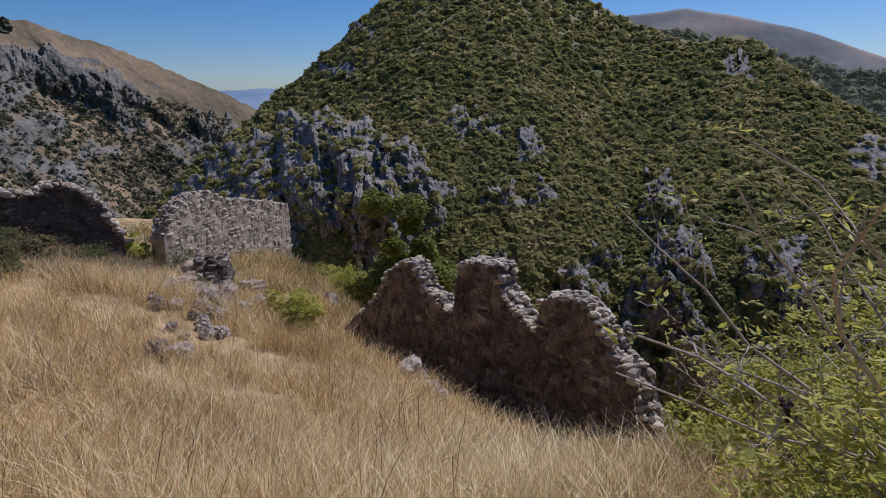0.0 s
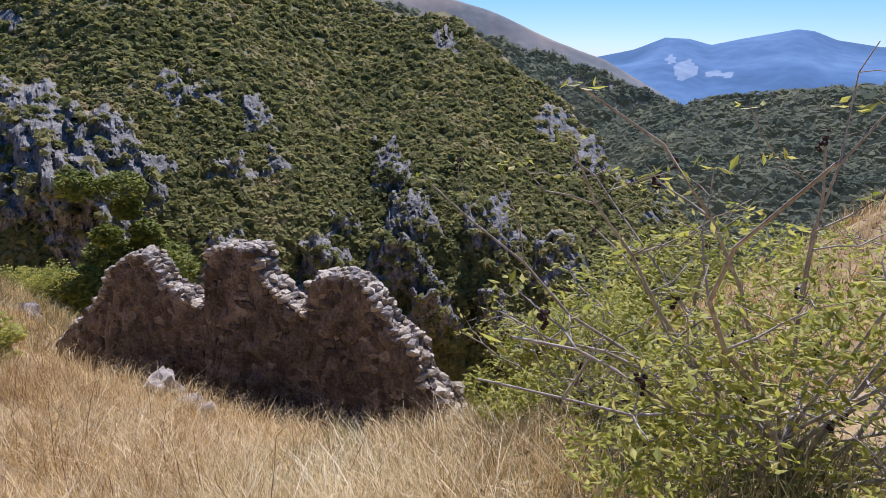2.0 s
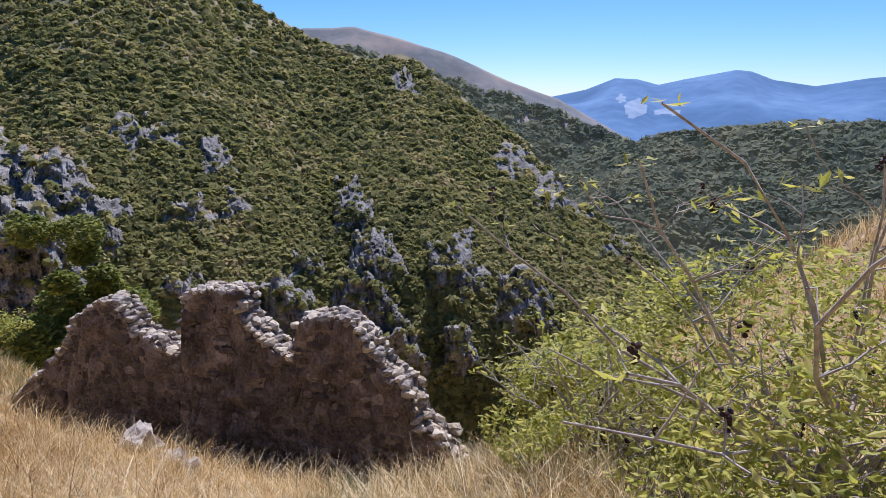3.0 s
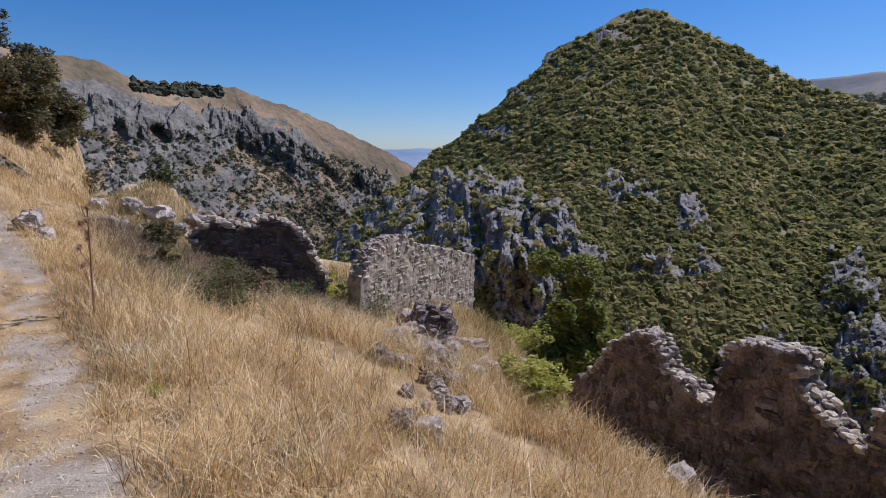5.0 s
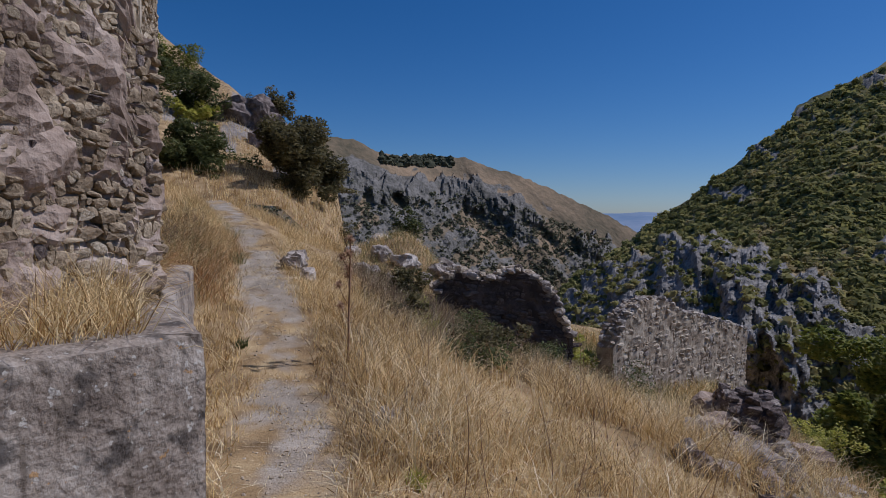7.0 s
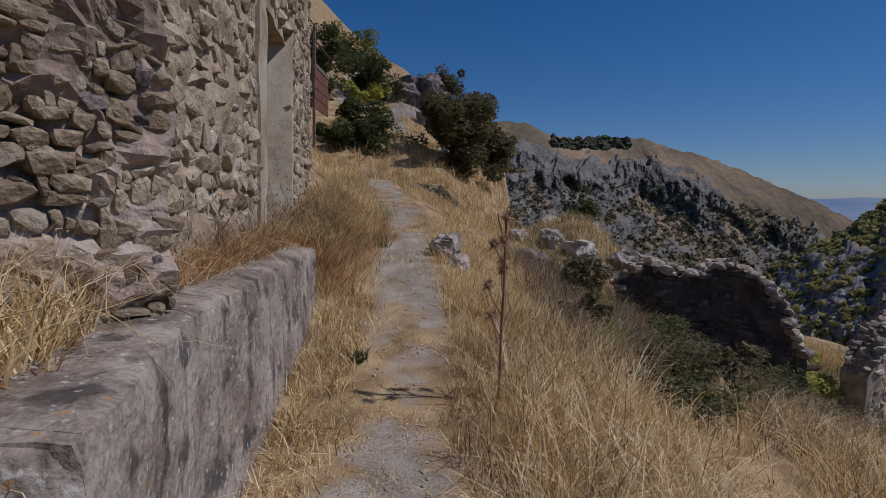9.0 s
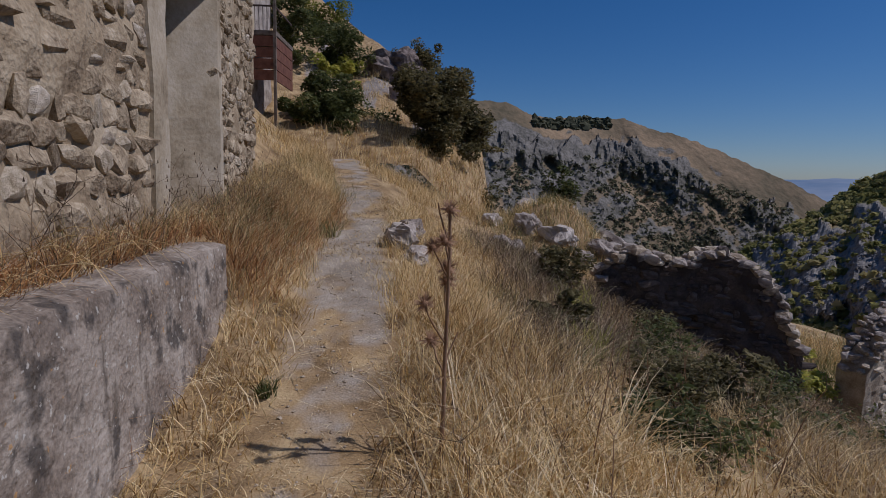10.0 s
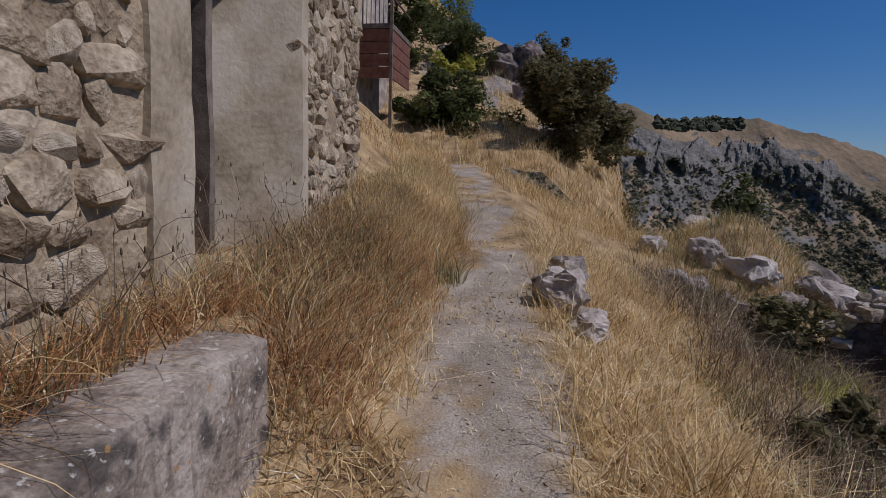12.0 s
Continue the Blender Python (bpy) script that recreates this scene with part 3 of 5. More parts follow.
MAIN = flank(
    "mountain", "steep mountainside of green scrub broken by grey limestone crags",
    ((20, 26.5, 29.9, 33.3, 35.5, 37.5, 40, 42.1, 44.3, 44.9, 46.3, 47.8, 48.2, 50, 53.1, 55.2, 56.6, 58, 60.1, 65, 68.2, 70.4, 74.2, 76.5, 79.4, 81.5, 82.8, 86.6, 89, 91.4, 93.1, 95.7, 96.2, 98.9, 101.2, 103.3, 106, 114),
     (-14, -8.8, -5.4, -3.1, -1.4, .6, 2, 4, 5.6, 6.8, 7.6, 8.8, 10, 10.8, 12.1, 13.3, 13.5, 13.4, 12.3, 9.7, 7.7, 6.5, 5, 4.3, 4.9, 4.3, 3.1, .2, -1.2, -2.6, -4.7, -6.3, -8.3, -9.4, -11.5, -12.3, -15, -24)),
    ((20, 35, 46, 60, 114), (-29, -32, -36, -38, -38)), ((20, 35, 46, 60, 114), (330, 280, 245, 235, 240)),
    ((20, 35, 44, 50, 56, 70, 88, 95, 114), (690, 720, 760, 800, 840, 780, 600, 510, 400)), SLOPE_ROCK,
    ((40, -.6, 4.2, 15), (44.6, -2.0, 3.2, 13), (49, -3.2, 2.6, 12), (36, -2.8, 3.6, 9), (33, -4.3, 3.2, 7), (29.5, -6.4, 3, 5), (43.3, 2.9, 1.3, 1.6), (46.5, -8, 3, 12),
     (56.3, -1, 2.4, 3.2), (62.2, -3.4, 1.6, 3.2), (53, -7.7, 1.4, 3), (63.8, -8, 1.3, 3), (59.5, -8.8, 1.9, 2.6), (74.3, -6.9, 2.0, 5.8), (76.6, -12, 2.7, 6.2),
     (75.9, -17, 3.8, 7), (67.8, -16.2, 2.5, 7), (84.9, -12.5, 2.9, 7.2), (92.1, -15.2, 2.9, 7.8), (94.8, -5.4, 2.0, 5.2), (91, -3.6, 1.7, 3), (79.8, 3.0, 1, 1.8),
     (99.3, -8.4, 1.1, 2.4), (79.4, -22, 2.8, 6), (58.7, -15, 1.9, 2.2), (72, -22, 3, 8), (64, -21, 3, 7), (86, -21, 2.2, 6), (45.7, 6.7, .9, 1.3), (48.4, 9.9, .9, 1.6),
     (53.5, 12, 1.5, 1.1), (101, -11.5, 1.1, 2.6), (70, -14, 1.3, 3)),
    700, 280, .3, (.13, .03), curve=3.6)
LEFT = flank(
    "mountain", "hazy limestone mountain with a bare brown crown",
    ((-12, 0, 5.4, 8.2, 9.9, 12.2, 16.6, 18.9, 21.7, 24.4, 27.1, 29.9, 31.8, 33.8, 35.5, 40), (8.4, 8.0, 7.8, 7.6, 6.5, 6.2, 6.2, 6.1, 5.1, 4.4, 3.2, 1.9, 1.1, 0, -.9, -6)),
    ((-12, 15, 40), (-22, -19, -16)), ((-12, 15, 40), (330, 600, 950)), ((-12, 18, 40), (900, 1300, 1400)), BROWN_ROCK,
    ((13.5, 4.4, 3.4, 3), (9, 4.6, 3, 3), (19, 3.8, 3.2, 3.4), (23.5, 2.2, 2.6, 3), (31.5, -1.2, 1.6, 3)),
    420, 170, .9, (.15, .034), .06, 1.3)
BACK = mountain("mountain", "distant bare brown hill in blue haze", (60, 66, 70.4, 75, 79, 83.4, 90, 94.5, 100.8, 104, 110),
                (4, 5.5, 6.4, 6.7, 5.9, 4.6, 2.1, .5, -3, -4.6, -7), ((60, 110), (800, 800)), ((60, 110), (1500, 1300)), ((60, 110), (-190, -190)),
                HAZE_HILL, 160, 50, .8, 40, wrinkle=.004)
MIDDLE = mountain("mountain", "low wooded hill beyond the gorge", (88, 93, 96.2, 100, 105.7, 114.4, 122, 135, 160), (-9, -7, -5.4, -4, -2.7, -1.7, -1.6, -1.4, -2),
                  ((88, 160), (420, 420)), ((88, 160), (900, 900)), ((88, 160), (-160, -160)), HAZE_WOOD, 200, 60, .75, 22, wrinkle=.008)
FAR = mountain("mountain", "far haze-blue mountain chain on the skyline", (86, 92, 97, 99.5, 101.5, 103.3, 105.5, 109.6, 110.8, 112.5, 115.5, 119.2, 124, 132, 150),
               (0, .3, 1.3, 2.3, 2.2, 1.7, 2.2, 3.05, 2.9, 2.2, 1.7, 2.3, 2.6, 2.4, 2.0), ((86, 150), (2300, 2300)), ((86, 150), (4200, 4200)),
               ((86, 150), (-230, -230)), HAZE_CHAIN, 200, 30, .8, 60, crags=((101.3, .2, .9, .75), (104.5, -.1, .8, .2), (100.2, 1.0, .4, .4)), wrinkle=.0012)
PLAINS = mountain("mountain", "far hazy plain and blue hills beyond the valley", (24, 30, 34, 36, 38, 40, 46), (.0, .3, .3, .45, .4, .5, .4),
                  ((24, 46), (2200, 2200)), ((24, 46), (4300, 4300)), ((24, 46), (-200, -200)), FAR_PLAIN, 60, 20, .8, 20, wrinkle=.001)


def sprays(name, centres, radii, mat, per=18):
    """Bushes as loose tufts of leafy sprays, many in one mesh."""
    n = len(centres)
    way = rng.normal(size=(n, per, 3))
    way[..., 2] = np.abs(way[..., 2]) * 1.1 - .35
    way /= np.linalg.norm(way, axis=-1, keepdims=True)
    c = centres[:, None] + way * radii[:, None, None] * rng.uniform(.45, 1, (n, per, 1)) * (1, 1, .85)
    nor = way * .7 + rng.normal(0, .4, (n, per, 3)) + (0, 0, .5)
    nor /= np.linalg.norm(nor, axis=-1, keepdims=True)
    a = np.cross(nor, rng.normal(size=(n, per, 3)))
    a /= np.linalg.norm(a, axis=-1, keepdims=True) + 1e-9
    b = np.cross(nor, a)
    q = radii[:, None, None] * rng.uniform(.4, .8, (n, per, 1))
    v = np.stack([c + a * q, c - a * q * .5 + b * q * .85, c - a * q * .5 - b * q * .85], 2)
    f = np.arange(n * per * 3).reshape(-1, 3)
    me = big_mesh(name, v.reshape(-1, 3), f, mat)
    shade = me.attributes.new("bush", "FLOAT", "POINT")
    shade.data.foreach_set("value", np.repeat(rng.uniform(0, 1, n), per * 3).astype(np.float32))
    return me


def scrub(surface, count, lo, hi, size, mat, name, label, power=1.0, keep_rock=.03, s_max=.995, bare=9.0, tufts_per=18, reach=400.0):
    b = rng.uniform(lo, hi, count)
    s = rng.uniform(0.0, 1, count) ** power * s_max
    p, m = surface(b, s)
    gap = fbm(p[:, 0] * .02, p[:, 1] * .02, 3) + .5 * (rng.uniform(0, 1, count) - .5)
    far = np.hypot(p[:, 0], p[:, 1])
    ledge = ramp(fbm(b * 1.4 + 20, p[:, 2] * .05, 4) + .1, .05, .4)
    keep = (rng.uniform(0, 1, count) > np.clip(m * 1.5 - .45 * ledge, 0, 1 - keep_rock)) & (gap - .55 * ramp(p[:, 2], bare, bare * 4) > -.75)
    p, far = p[keep], far[keep]
    rad = size * (far / reach) ** .6 * (.5 + rng.uniform(0, 1, len(p)) ** 2.2)
    p[:, 2] += rad * .3
    tagged(new(name, sprays(name, p, rad, mat, tufts_per)), label, "scrub", "", "stuff")


scrub(MAIN, 62000, 22, 112, 2.9, SCRUB, "scrub", "dense green scrub covering the mountainside", .85, .12, bare=60.0)
scrub(LEFT, 15000, -8, 39, 3.8, SCRUB_DARK, "scrub", "scattered dark scrub on a distant mountain", .8, .45, .86, tufts_per=10, reach=1000.0)
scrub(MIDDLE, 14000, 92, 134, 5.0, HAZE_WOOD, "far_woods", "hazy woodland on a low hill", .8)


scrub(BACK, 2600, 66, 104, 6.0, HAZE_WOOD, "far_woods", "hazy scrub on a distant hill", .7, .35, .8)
rb, rs = rng.uniform(10.5, 17.5, 260), rng.uniform(.965, .995, 260)
tagged(new("far_woods", clumps("far_woods", LEFT(rb, rs)[0], rng.uniform(5, 9, 260), SCRUB_DARK)), "dark line of trees along a distant ridge", "woods", "", "stuff")

# ---------- the hillside above the path ----------
HILL = mountain("hillside", "steep rocky hillside above the footpath", (-75, -40, -20, -14, -9.4, -4.4, -1, 2, 4.2, 5.8, 7.0),
                (30, 27, 24, 19.5, 15.4, 12, 9.6, 8.0, 6.6, 3, -4), ((-75, -14, -4, 7), (14, 22, 20, 20)), ((-75, -14, -9, -4, 3, 7), (40, 90, 100, 48, 34, 26)),
                ((-75, -14, 0, 7), (2.5, 1.6, 1.3, -1)), HILL_SOIL, 140, 70, .9, 1.0,
                crags=((-3, 8.5, 2.6, 2.4), (-9, 9, 3, 2), (1, 5, 2, 2)), wrinkle=.10, lift=0)


# ---------- masonry ----------
def wall_stones(root, a, b, top, bottom, side, mats, seed, step=(.26, .17), proud=.05, most=300, rows_from=None, skip=None, thick=.5, extra_name="masonry", loose=.2, tilt=.28):
    """Stones bedded in the face of a wall from a to b. top and bottom give heights along it; side: the face's normal sign.
    The first ones are parts, the rest one joined part."""
    r = random.Random(seed)
    a, b = Vector((*a, 0)), Vector((*b, 0))
    way = (b - a).normalized()
    out = Vector((way.y, -way.x, 0)) * side
    length = (b - a).length
    kinds = [stone_mesh("stone", seed * 20 + k, r.choice(mats), 26) for k in range(16)]
    made, rest = 0, []
    spots = []
    zlo = min(bottom(s) for s in np.linspace(0, length, 20))
    zhi = max(top(s) for s in np.linspace(0, length, 80))
    z = zlo
    while z < zhi:
        h = step[1] * r.uniform(.65, 1.45)
        s = r.uniform(0, step[0])
        while s < length:
            w = step[0] * r.choice((.4, .6, .8, 1.0, 1.3, 1.7))
            c = s + w / 2
            if c < length and bottom(c) - .1 < z + h * .4 < top(c) - .02 and not (skip and skip(c, z + h / 2)):
                spots.append((c, z + h / 2 + r.uniform(-loose, loose) * step[1], w, h * (1 + r.uniform(-loose, loose))))
            s += w * r.uniform(.96, 1.08)
        z += h * .97
    r.shuffle(spots)
    for c, zz, w, h in spots:
        deep = r.uniform(.5, 1.0) * min(w, .3)
        p = a + way * c + out * (thick / 2 - deep * .45 + proud * r.uniform(-.5, 1.2))
        p.z = zz
        m = Matrix.LocRotScale(p, Euler((r.uniform(-.15, .15), r.uniform(-tilt, tilt), math.atan2(way.y, way.x) + r.uniform(-.22, .22))), (w * 1.12, deep * 1.25, h * r.uniform(1.0, 1.3)))
        if made < most:
            ob = new("stone", kinds[made % 16])
            ob.parent = root
            ob.matrix_local = m
            made += 1
        else:
            rest.append((kinds[r.randrange(16)], m))
    if rest:
        vs, fs, n = [], [], 0
        cache = {k: (np.array([v.co[:] for v in k.vertices]), np.array([p.vertices[:] for p in k.polygons])) for k in kinds}
        for k, m in rest:
            v, f = cache[k]
            mm = np.array(m)
            vs.append(v @ mm[:3, :3].T + mm[:3, 3])
            fs.append(f + n)
            n += len(v)
        ob = mesh_part(extra_name, big_mesh(extra_name, np.concatenate(vs), np.concatenate(fs), mats[0]), root)
        ob["kind"] = "stuff"


def cap_stones(root, a, b, top, mats, seed, gap=.17, size=.2, thick=.5, lo=0.0, hi=None):
    """Loose stones along the broken top of a wall."""
    r = random.Random(seed)
    a, b = Vector((*a, 0)), Vector((*b, 0))
    way = (b - a).normalized()
    side = Vector((way.y, -way.x, 0))
    length = (b - a).length if hi is None else hi
    kinds = [stone_mesh("cap_stone", seed * 30 + k, r.choice(mats), 22) for k in range(8)]
    s, k = lo, 0
    while s < length:
        slope = abs(top(s + .08) - top(s - .08)) / .16
        for lane in (-.36, .02, .36):
            q = size * r.uniform(.6, 1.35)
            p = a + way * (s + r.uniform(-.05, .05)) + side * thick * (lane + r.uniform(-.1, .1))
            p.z = top(s) + q * r.uniform(-.12, .22)
            ob = new("cap_stone", kinds[k % 8])
            ob.parent = root
            ob.matrix_local = Matrix.LocRotScale(p, Euler((r.uniform(-.3, .3), r.uniform(-.3, .3), r.uniform(0, 6))), (q * 1.25, q, q * .62))
            k += 1
        s += gap * r.uniform(.7, 1.2) / (1 + 1.1 * min(slope, 3))


def wall_body(root, a, b, top, bottom, thick, mat, name="core", rough=.06, seed=0, du=.11, dv=.11, skip=None):
    """The core of a rubble wall: two rough faces, a broken top and ends."""
    a, b = Vector((*a, 0)), Vector((*b, 0))
    way = (b - a).normalized()
    side = Vector((way.y, -way.x, 0))
    length = (b - a).length
    nu, nv = max(int(length / du), 4), round(2.86 / dv)
    verts, faces = [], []
    for face in (1, -1):
        for i in range(nu + 1):
            s = length * i / nu
            lo, hi = bottom(s) - .3, top(s)
            for j in range(nv + 1):
                z = lo + (hi - lo) * j / nv
                p = a + way * s
                q = Vector((s * 2.3, z * 2.3, face * 5 + seed))
                bulge = rough * (noise.noise(q) + .6 * noise.noise(q * 2.7) + .4 * noise.noise(q * 6))
                e = .5 * rough * noise.noise(Vector((z * 3, face, seed)))
                p = p + side * face * (thick / 2 + bulge) + way * (e if i in (0, nu) else 0)
                verts.append((p.x, p.y, z + (.04 * noise.noise(q * 4) if j == nv else 0)))
    m = (nu + 1) * (nv + 1)

    def vid(face, i, j):
        return face * m + i * (nv + 1) + j
    for i in range(nu):
        for j in range(nv):
            faces.append((vid(0, i, j), vid(0, i + 1, j), vid(0, i + 1, j + 1), vid(0, i, j + 1)))
            faces.append((vid(1, i, j), vid(1, i, j + 1), vid(1, i + 1, j + 1), vid(1, i + 1, j)))
        faces.append((vid(0, i, nv), vid(0, i + 1, nv), vid(1, i + 1, nv), vid(1, i, nv)))
    for i in (0, nu):
        for j in range(nv):
            q = (vid(0, i, j), vid(0, i, j + 1), vid(1, i, j + 1), vid(1, i, j))
            faces.append(q if i == 0 else q[::-1])
    return mesh_part(name, mesh_of(name, verts, faces, mat), root)


def profile(pairs, wobble=.05, seed=0):
    xs, zs = [p[0] for p in pairs], [p[1] for p in pairs]

    def at_s(s):
        return float(np.interp(s, xs, zs)) + wobble * noise.noise(Vector((s * 5, seed, 0)))
    return at_s


def ground_under(a, b, sink=.15):
    a, b = np.array(a), np.array(b)
    length = float(np.linalg.norm(b - a))

    def at_s(s):
        p = a + (b - a) * s / length
        return float(ground_z(p[0], p[1])) - sink
    return at_s


def ruin(label, a, b, tops, thick, core, stones, seed, step, name="ruined_wall", sides=(1,), cap=.2, gap=.17, most=300, rough=.06, proud=.05, caps=(LIMESTONE, PALE_STONE)):
    root = tagged(new(name), label, "ruined wall", "", "")
    top = profile(tops, .05, seed)
    bottom = ground_under(a, b)
    wall_body(root, a, b, top, bottom, thick, core, rough=rough, seed=seed)
    for k, side in enumerate(sides):
        wall_stones(root, a, b, top, bottom, side, stones, seed + 5 * k, step, proud, most // len(sides), thick=thick, tilt=.12)
    cap_stones(root, a, b, top, list(caps), seed + 3, gap, cap, thick)
    return root


def along(a, b, s):
    a, b = np.array(a), np.array(b)
    return tuple(a + (b - a) / np.linalg.norm(b - a) * s)


# the tall ruined wall above the gorge; s runs along it from its far end
RA = along((10.83, -5.42), (9.3, -11.9), -3.6)
RB = along((10.83, -5.42), (9.3, -11.9), 7.75)
ruin("tall jagged ruined rubble wall above the gorge", RA, RB,
     [(0, -5.2), (.7, -4.6), (1.7, -3.8), (2.2, -3.3), (2.6, -2.7), (3.3, -2.25), (3.7, -2.25), (4.1, -2.85), (4.6, -2.95), (5.2, -3.15), (5.35, -2.95),
      (5.42, -2.0), (5.7, -1.72), (6.7, -1.65), (6.8, -2.15), (7.35, -2.6), (7.85, -2.78), (7.95, -2.1), (8.4, -1.85), (8.95, -1.87), (9.4, -2.35),
      (9.65, -2.7), (10.05, -2.85), (10.25, -3.55), (10.75, -3.8), (10.85, -4.15), (11.3, -4.85)],
     .55, EARTH_MORTAR, [EARTHY_STONE], 11, (.24, .16), sides=(1,), cap=.17, gap=.14, rough=.13, proud=-.02)
# the pale house wall
WA, WB = (8.15, 2.72), (14.75, 5.19)
ruin("pale ruined house wall of small grey stones", WA, WB,
     [(0, -2.2), (.55, -1.5), (1.0, -1.2), (1.6, -1.08), (2.4, -1.2), (2.9, -1.5), (3.6, -1.62), (4.7, -1.85), (6.2, -2.25), (7.05, -2.42)],
     .5, PALE_STONE, [PALE_STONE, PALE_STONE, LIMESTONE], 23, (.2, .12), sides=(1,), cap=.17, gap=.19, most=300, rough=.04, proud=-.02)
# the dark wall; its own shade is also painted into the face's stone colour
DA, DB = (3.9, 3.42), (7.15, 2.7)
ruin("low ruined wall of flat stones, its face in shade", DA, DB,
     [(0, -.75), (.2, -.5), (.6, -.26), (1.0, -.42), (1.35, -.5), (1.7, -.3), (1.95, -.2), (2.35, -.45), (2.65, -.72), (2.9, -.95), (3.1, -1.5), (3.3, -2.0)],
     .5, SHADED_STONE, [SHADED_STONE], 37, (.3, .13), sides=(1,), cap=.24, gap=.17, most=150, proud=-.04)

# ---------- the house beside the path ----------
HOUSE_A, HOUSE_B = (-.93, -5.85), (-2.125, 3.35)
HW = Vector((HOUSE_B[0] - HOUSE_A[0], HOUSE_B[1] - HOUSE_A[1], 0))
H_LEN = HW.length
HW.normalize()
H_OUT = Vector((HW.y, -HW.x, 0))


def house_s(y):
    return (y - HOUSE_A[1]) / HW.y


def house_point(s, out=0.0, z=0.0):
    return Vector((HOUSE_A[0], HOUSE_A[1], z)) + HW * s + H_OUT * out


DOOR_A, DOOR_B, DOOR_TOP = house_s(-1.31), house_s(.52), 2.95
house = tagged(new("house"), "roofless stone house with a plastered doorway beside the path", "house")


def box_part(name, parent, s0, s1, o0, o1, z0, z1, mat, cuts=(8, 3, 10), rough=.03, label="", lean=0.0):
    """A block laid out along the house front, with an uneven skin."""
    bm = bmesh.new()
    bmesh.ops.create_cube(bm, size=1)
    for axis, n in enumerate(cuts):
        for k in range(1, n):
            co, no = [0, 0, 0], [0, 0, 0]
            co[axis], no[axis] = -.5 + k / n, 1
            bmesh.ops.bisect_plane(bm, geom=bm.verts[:] + bm.edges[:] + bm.faces[:], plane_co=co, plane_no=no)
    for v in bm.verts:
        s, o, z = s0 + (v.co.x + .5) * (s1 - s0), o0 + (v.co.y + .5) * (o1 - o0), z0 + (v.co.z + .5) * (z1 - z0)
        p = house_point(s, o, z)
        q = Vector((p.x * 2.1, p.y * 2.1, p.z * 2.1))
        w = rough * (noise.noise(q) + .6 * noise.noise(q * 2.9))
        v.co = p + H_OUT * w + HW * w * .5
    return part(name, bm, mat, parent, label)


MASON = 7.6
box_part("wall", house, 0, DOOR_A - .02, -.6, 0, -.9, MASON, MORTAR, (46, 2, 46), .06)
box_part("wall", house, DOOR_B + .24, H_LEN, -.6, 0, -.4, MASON, MORTAR, (14, 2, 40), .06)
box_part("lintel", house, DOOR_A - .2, DOOR_B + .2, -.6, -.02, DOOR_TOP, MASON, MORTAR, (10, 2, 20), .06)
box_part("wall", house, H_LEN - .5, H_LEN, -5, -.6, -.4, MASON, MORTAR, (4, 16, 20), .05)
box_part("wall", house, 0, .5, -5, -.6, -.4, MASON, MORTAR, (4, 16, 20), .05)
box_part("wall", house, 0, H_LEN, -5.5, -5, -.4, MASON, MORTAR, (16, 3, 12), .05)
box_part("ceiling", house, 0.5, H_LEN - .5, -5, -.6, 3.5, 3.7, OLD_WOOD, (8, 6, 1), .02)
# plastered reveals of the doorway
box_part("door_jamb", house, DOOR_A - .42, DOOR_A, -.55, .05, -.2, MASON - 2.5, PLASTER, (5, 5, 40), .018, "plain weathered plaster jamb")
bm = bmesh.new()
plan = ((DOOR_B + .14, .05), (DOOR_B + .36, .04), (DOOR_B + .36, -.75), (DOOR_B - .27, -.75), (DOOR_B - .27, -.55))
levels = [(-.3 + k * .13) for k in range(29)]
rings = []
for z in levels:
    ring = []
    for k in range(len(plan)):
        (s0, o0), (s1, o1) = plan[k], plan[(k + 1) % len(plan)]
        for j in range(5):
            p = house_point(s0 + (s1 - s0) * j / 5, o0 + (o1 - o0) * j / 5, z)
            w = .014 * noise.noise(p * 2.2) + .006 * noise.noise(p * 9)
            ring.append(bm.verts.new(p + H_OUT * w - HW * w))
    rings.append(ring)
for lo, hi in zip(rings, rings[1:]):
    for k in range(len(lo)):
        bm.faces.new((lo[k], lo[(k + 1) % len(lo)], hi[(k + 1) % len(lo)], hi[k]))
bmesh.ops.recalc_face_normals(bm, faces=bm.faces)
part("door_jamb", bm, PLASTER, house, "splayed weathered plaster jamb")
box_part("door_post", house, DOOR_B - .46, DOOR_B - .36, -.62, -.5, .1, DOOR_TOP, OLD_WOOD, (1, 1, 14), .015, "grey wooden door post")


def no_stones(s, z):
    return DOOR_A - .40 < s < DOOR_B + .26 and z < DOOR_TOP + .15


wall_stones(house, HOUSE_A, HOUSE_B, lambda s: 5.2, lambda s: .1, 1, [TAN_STONE, TAN_STONE, TAN_STONE, PALE_STONE], 51, (.25, .15), .02, 300, thick=.015, skip=no_stones, tilt=.24)
# the bulging conglomerate face at the house's near end
outcrop = tagged(new("outcrop"), "bulging pinkish conglomerate rock face at the house corner", "rock face", "", "structure")
OUT_A, OUT_B = (-2.95, -8.2), (-.84, -5.2)
wall_body(outcrop, OUT_A, OUT_B, profile([(0, 2.6), (1.5, 2.9), (2.8, 2.9), (3.3, 2.6), (3.67, 2.0)], .2, 5), lambda s: .1, .6, PINK_MORTAR, "rock_face", .10, 9, .05, .05)
wall_stones(outcrop, OUT_A, OUT_B, profile([(0, 2.5), (2.8, 2.8), (3.3, 2.5), (3.67, 1.9)], .1, 5), lambda s: .2, 1, [TAN_STONE, TAN_STONE, EARTHY_STONE, PALE_STONE], 77, (.085, .06), .0, 300, thick=.61, extra_name="pebbles", loose=.6, tilt=.4)

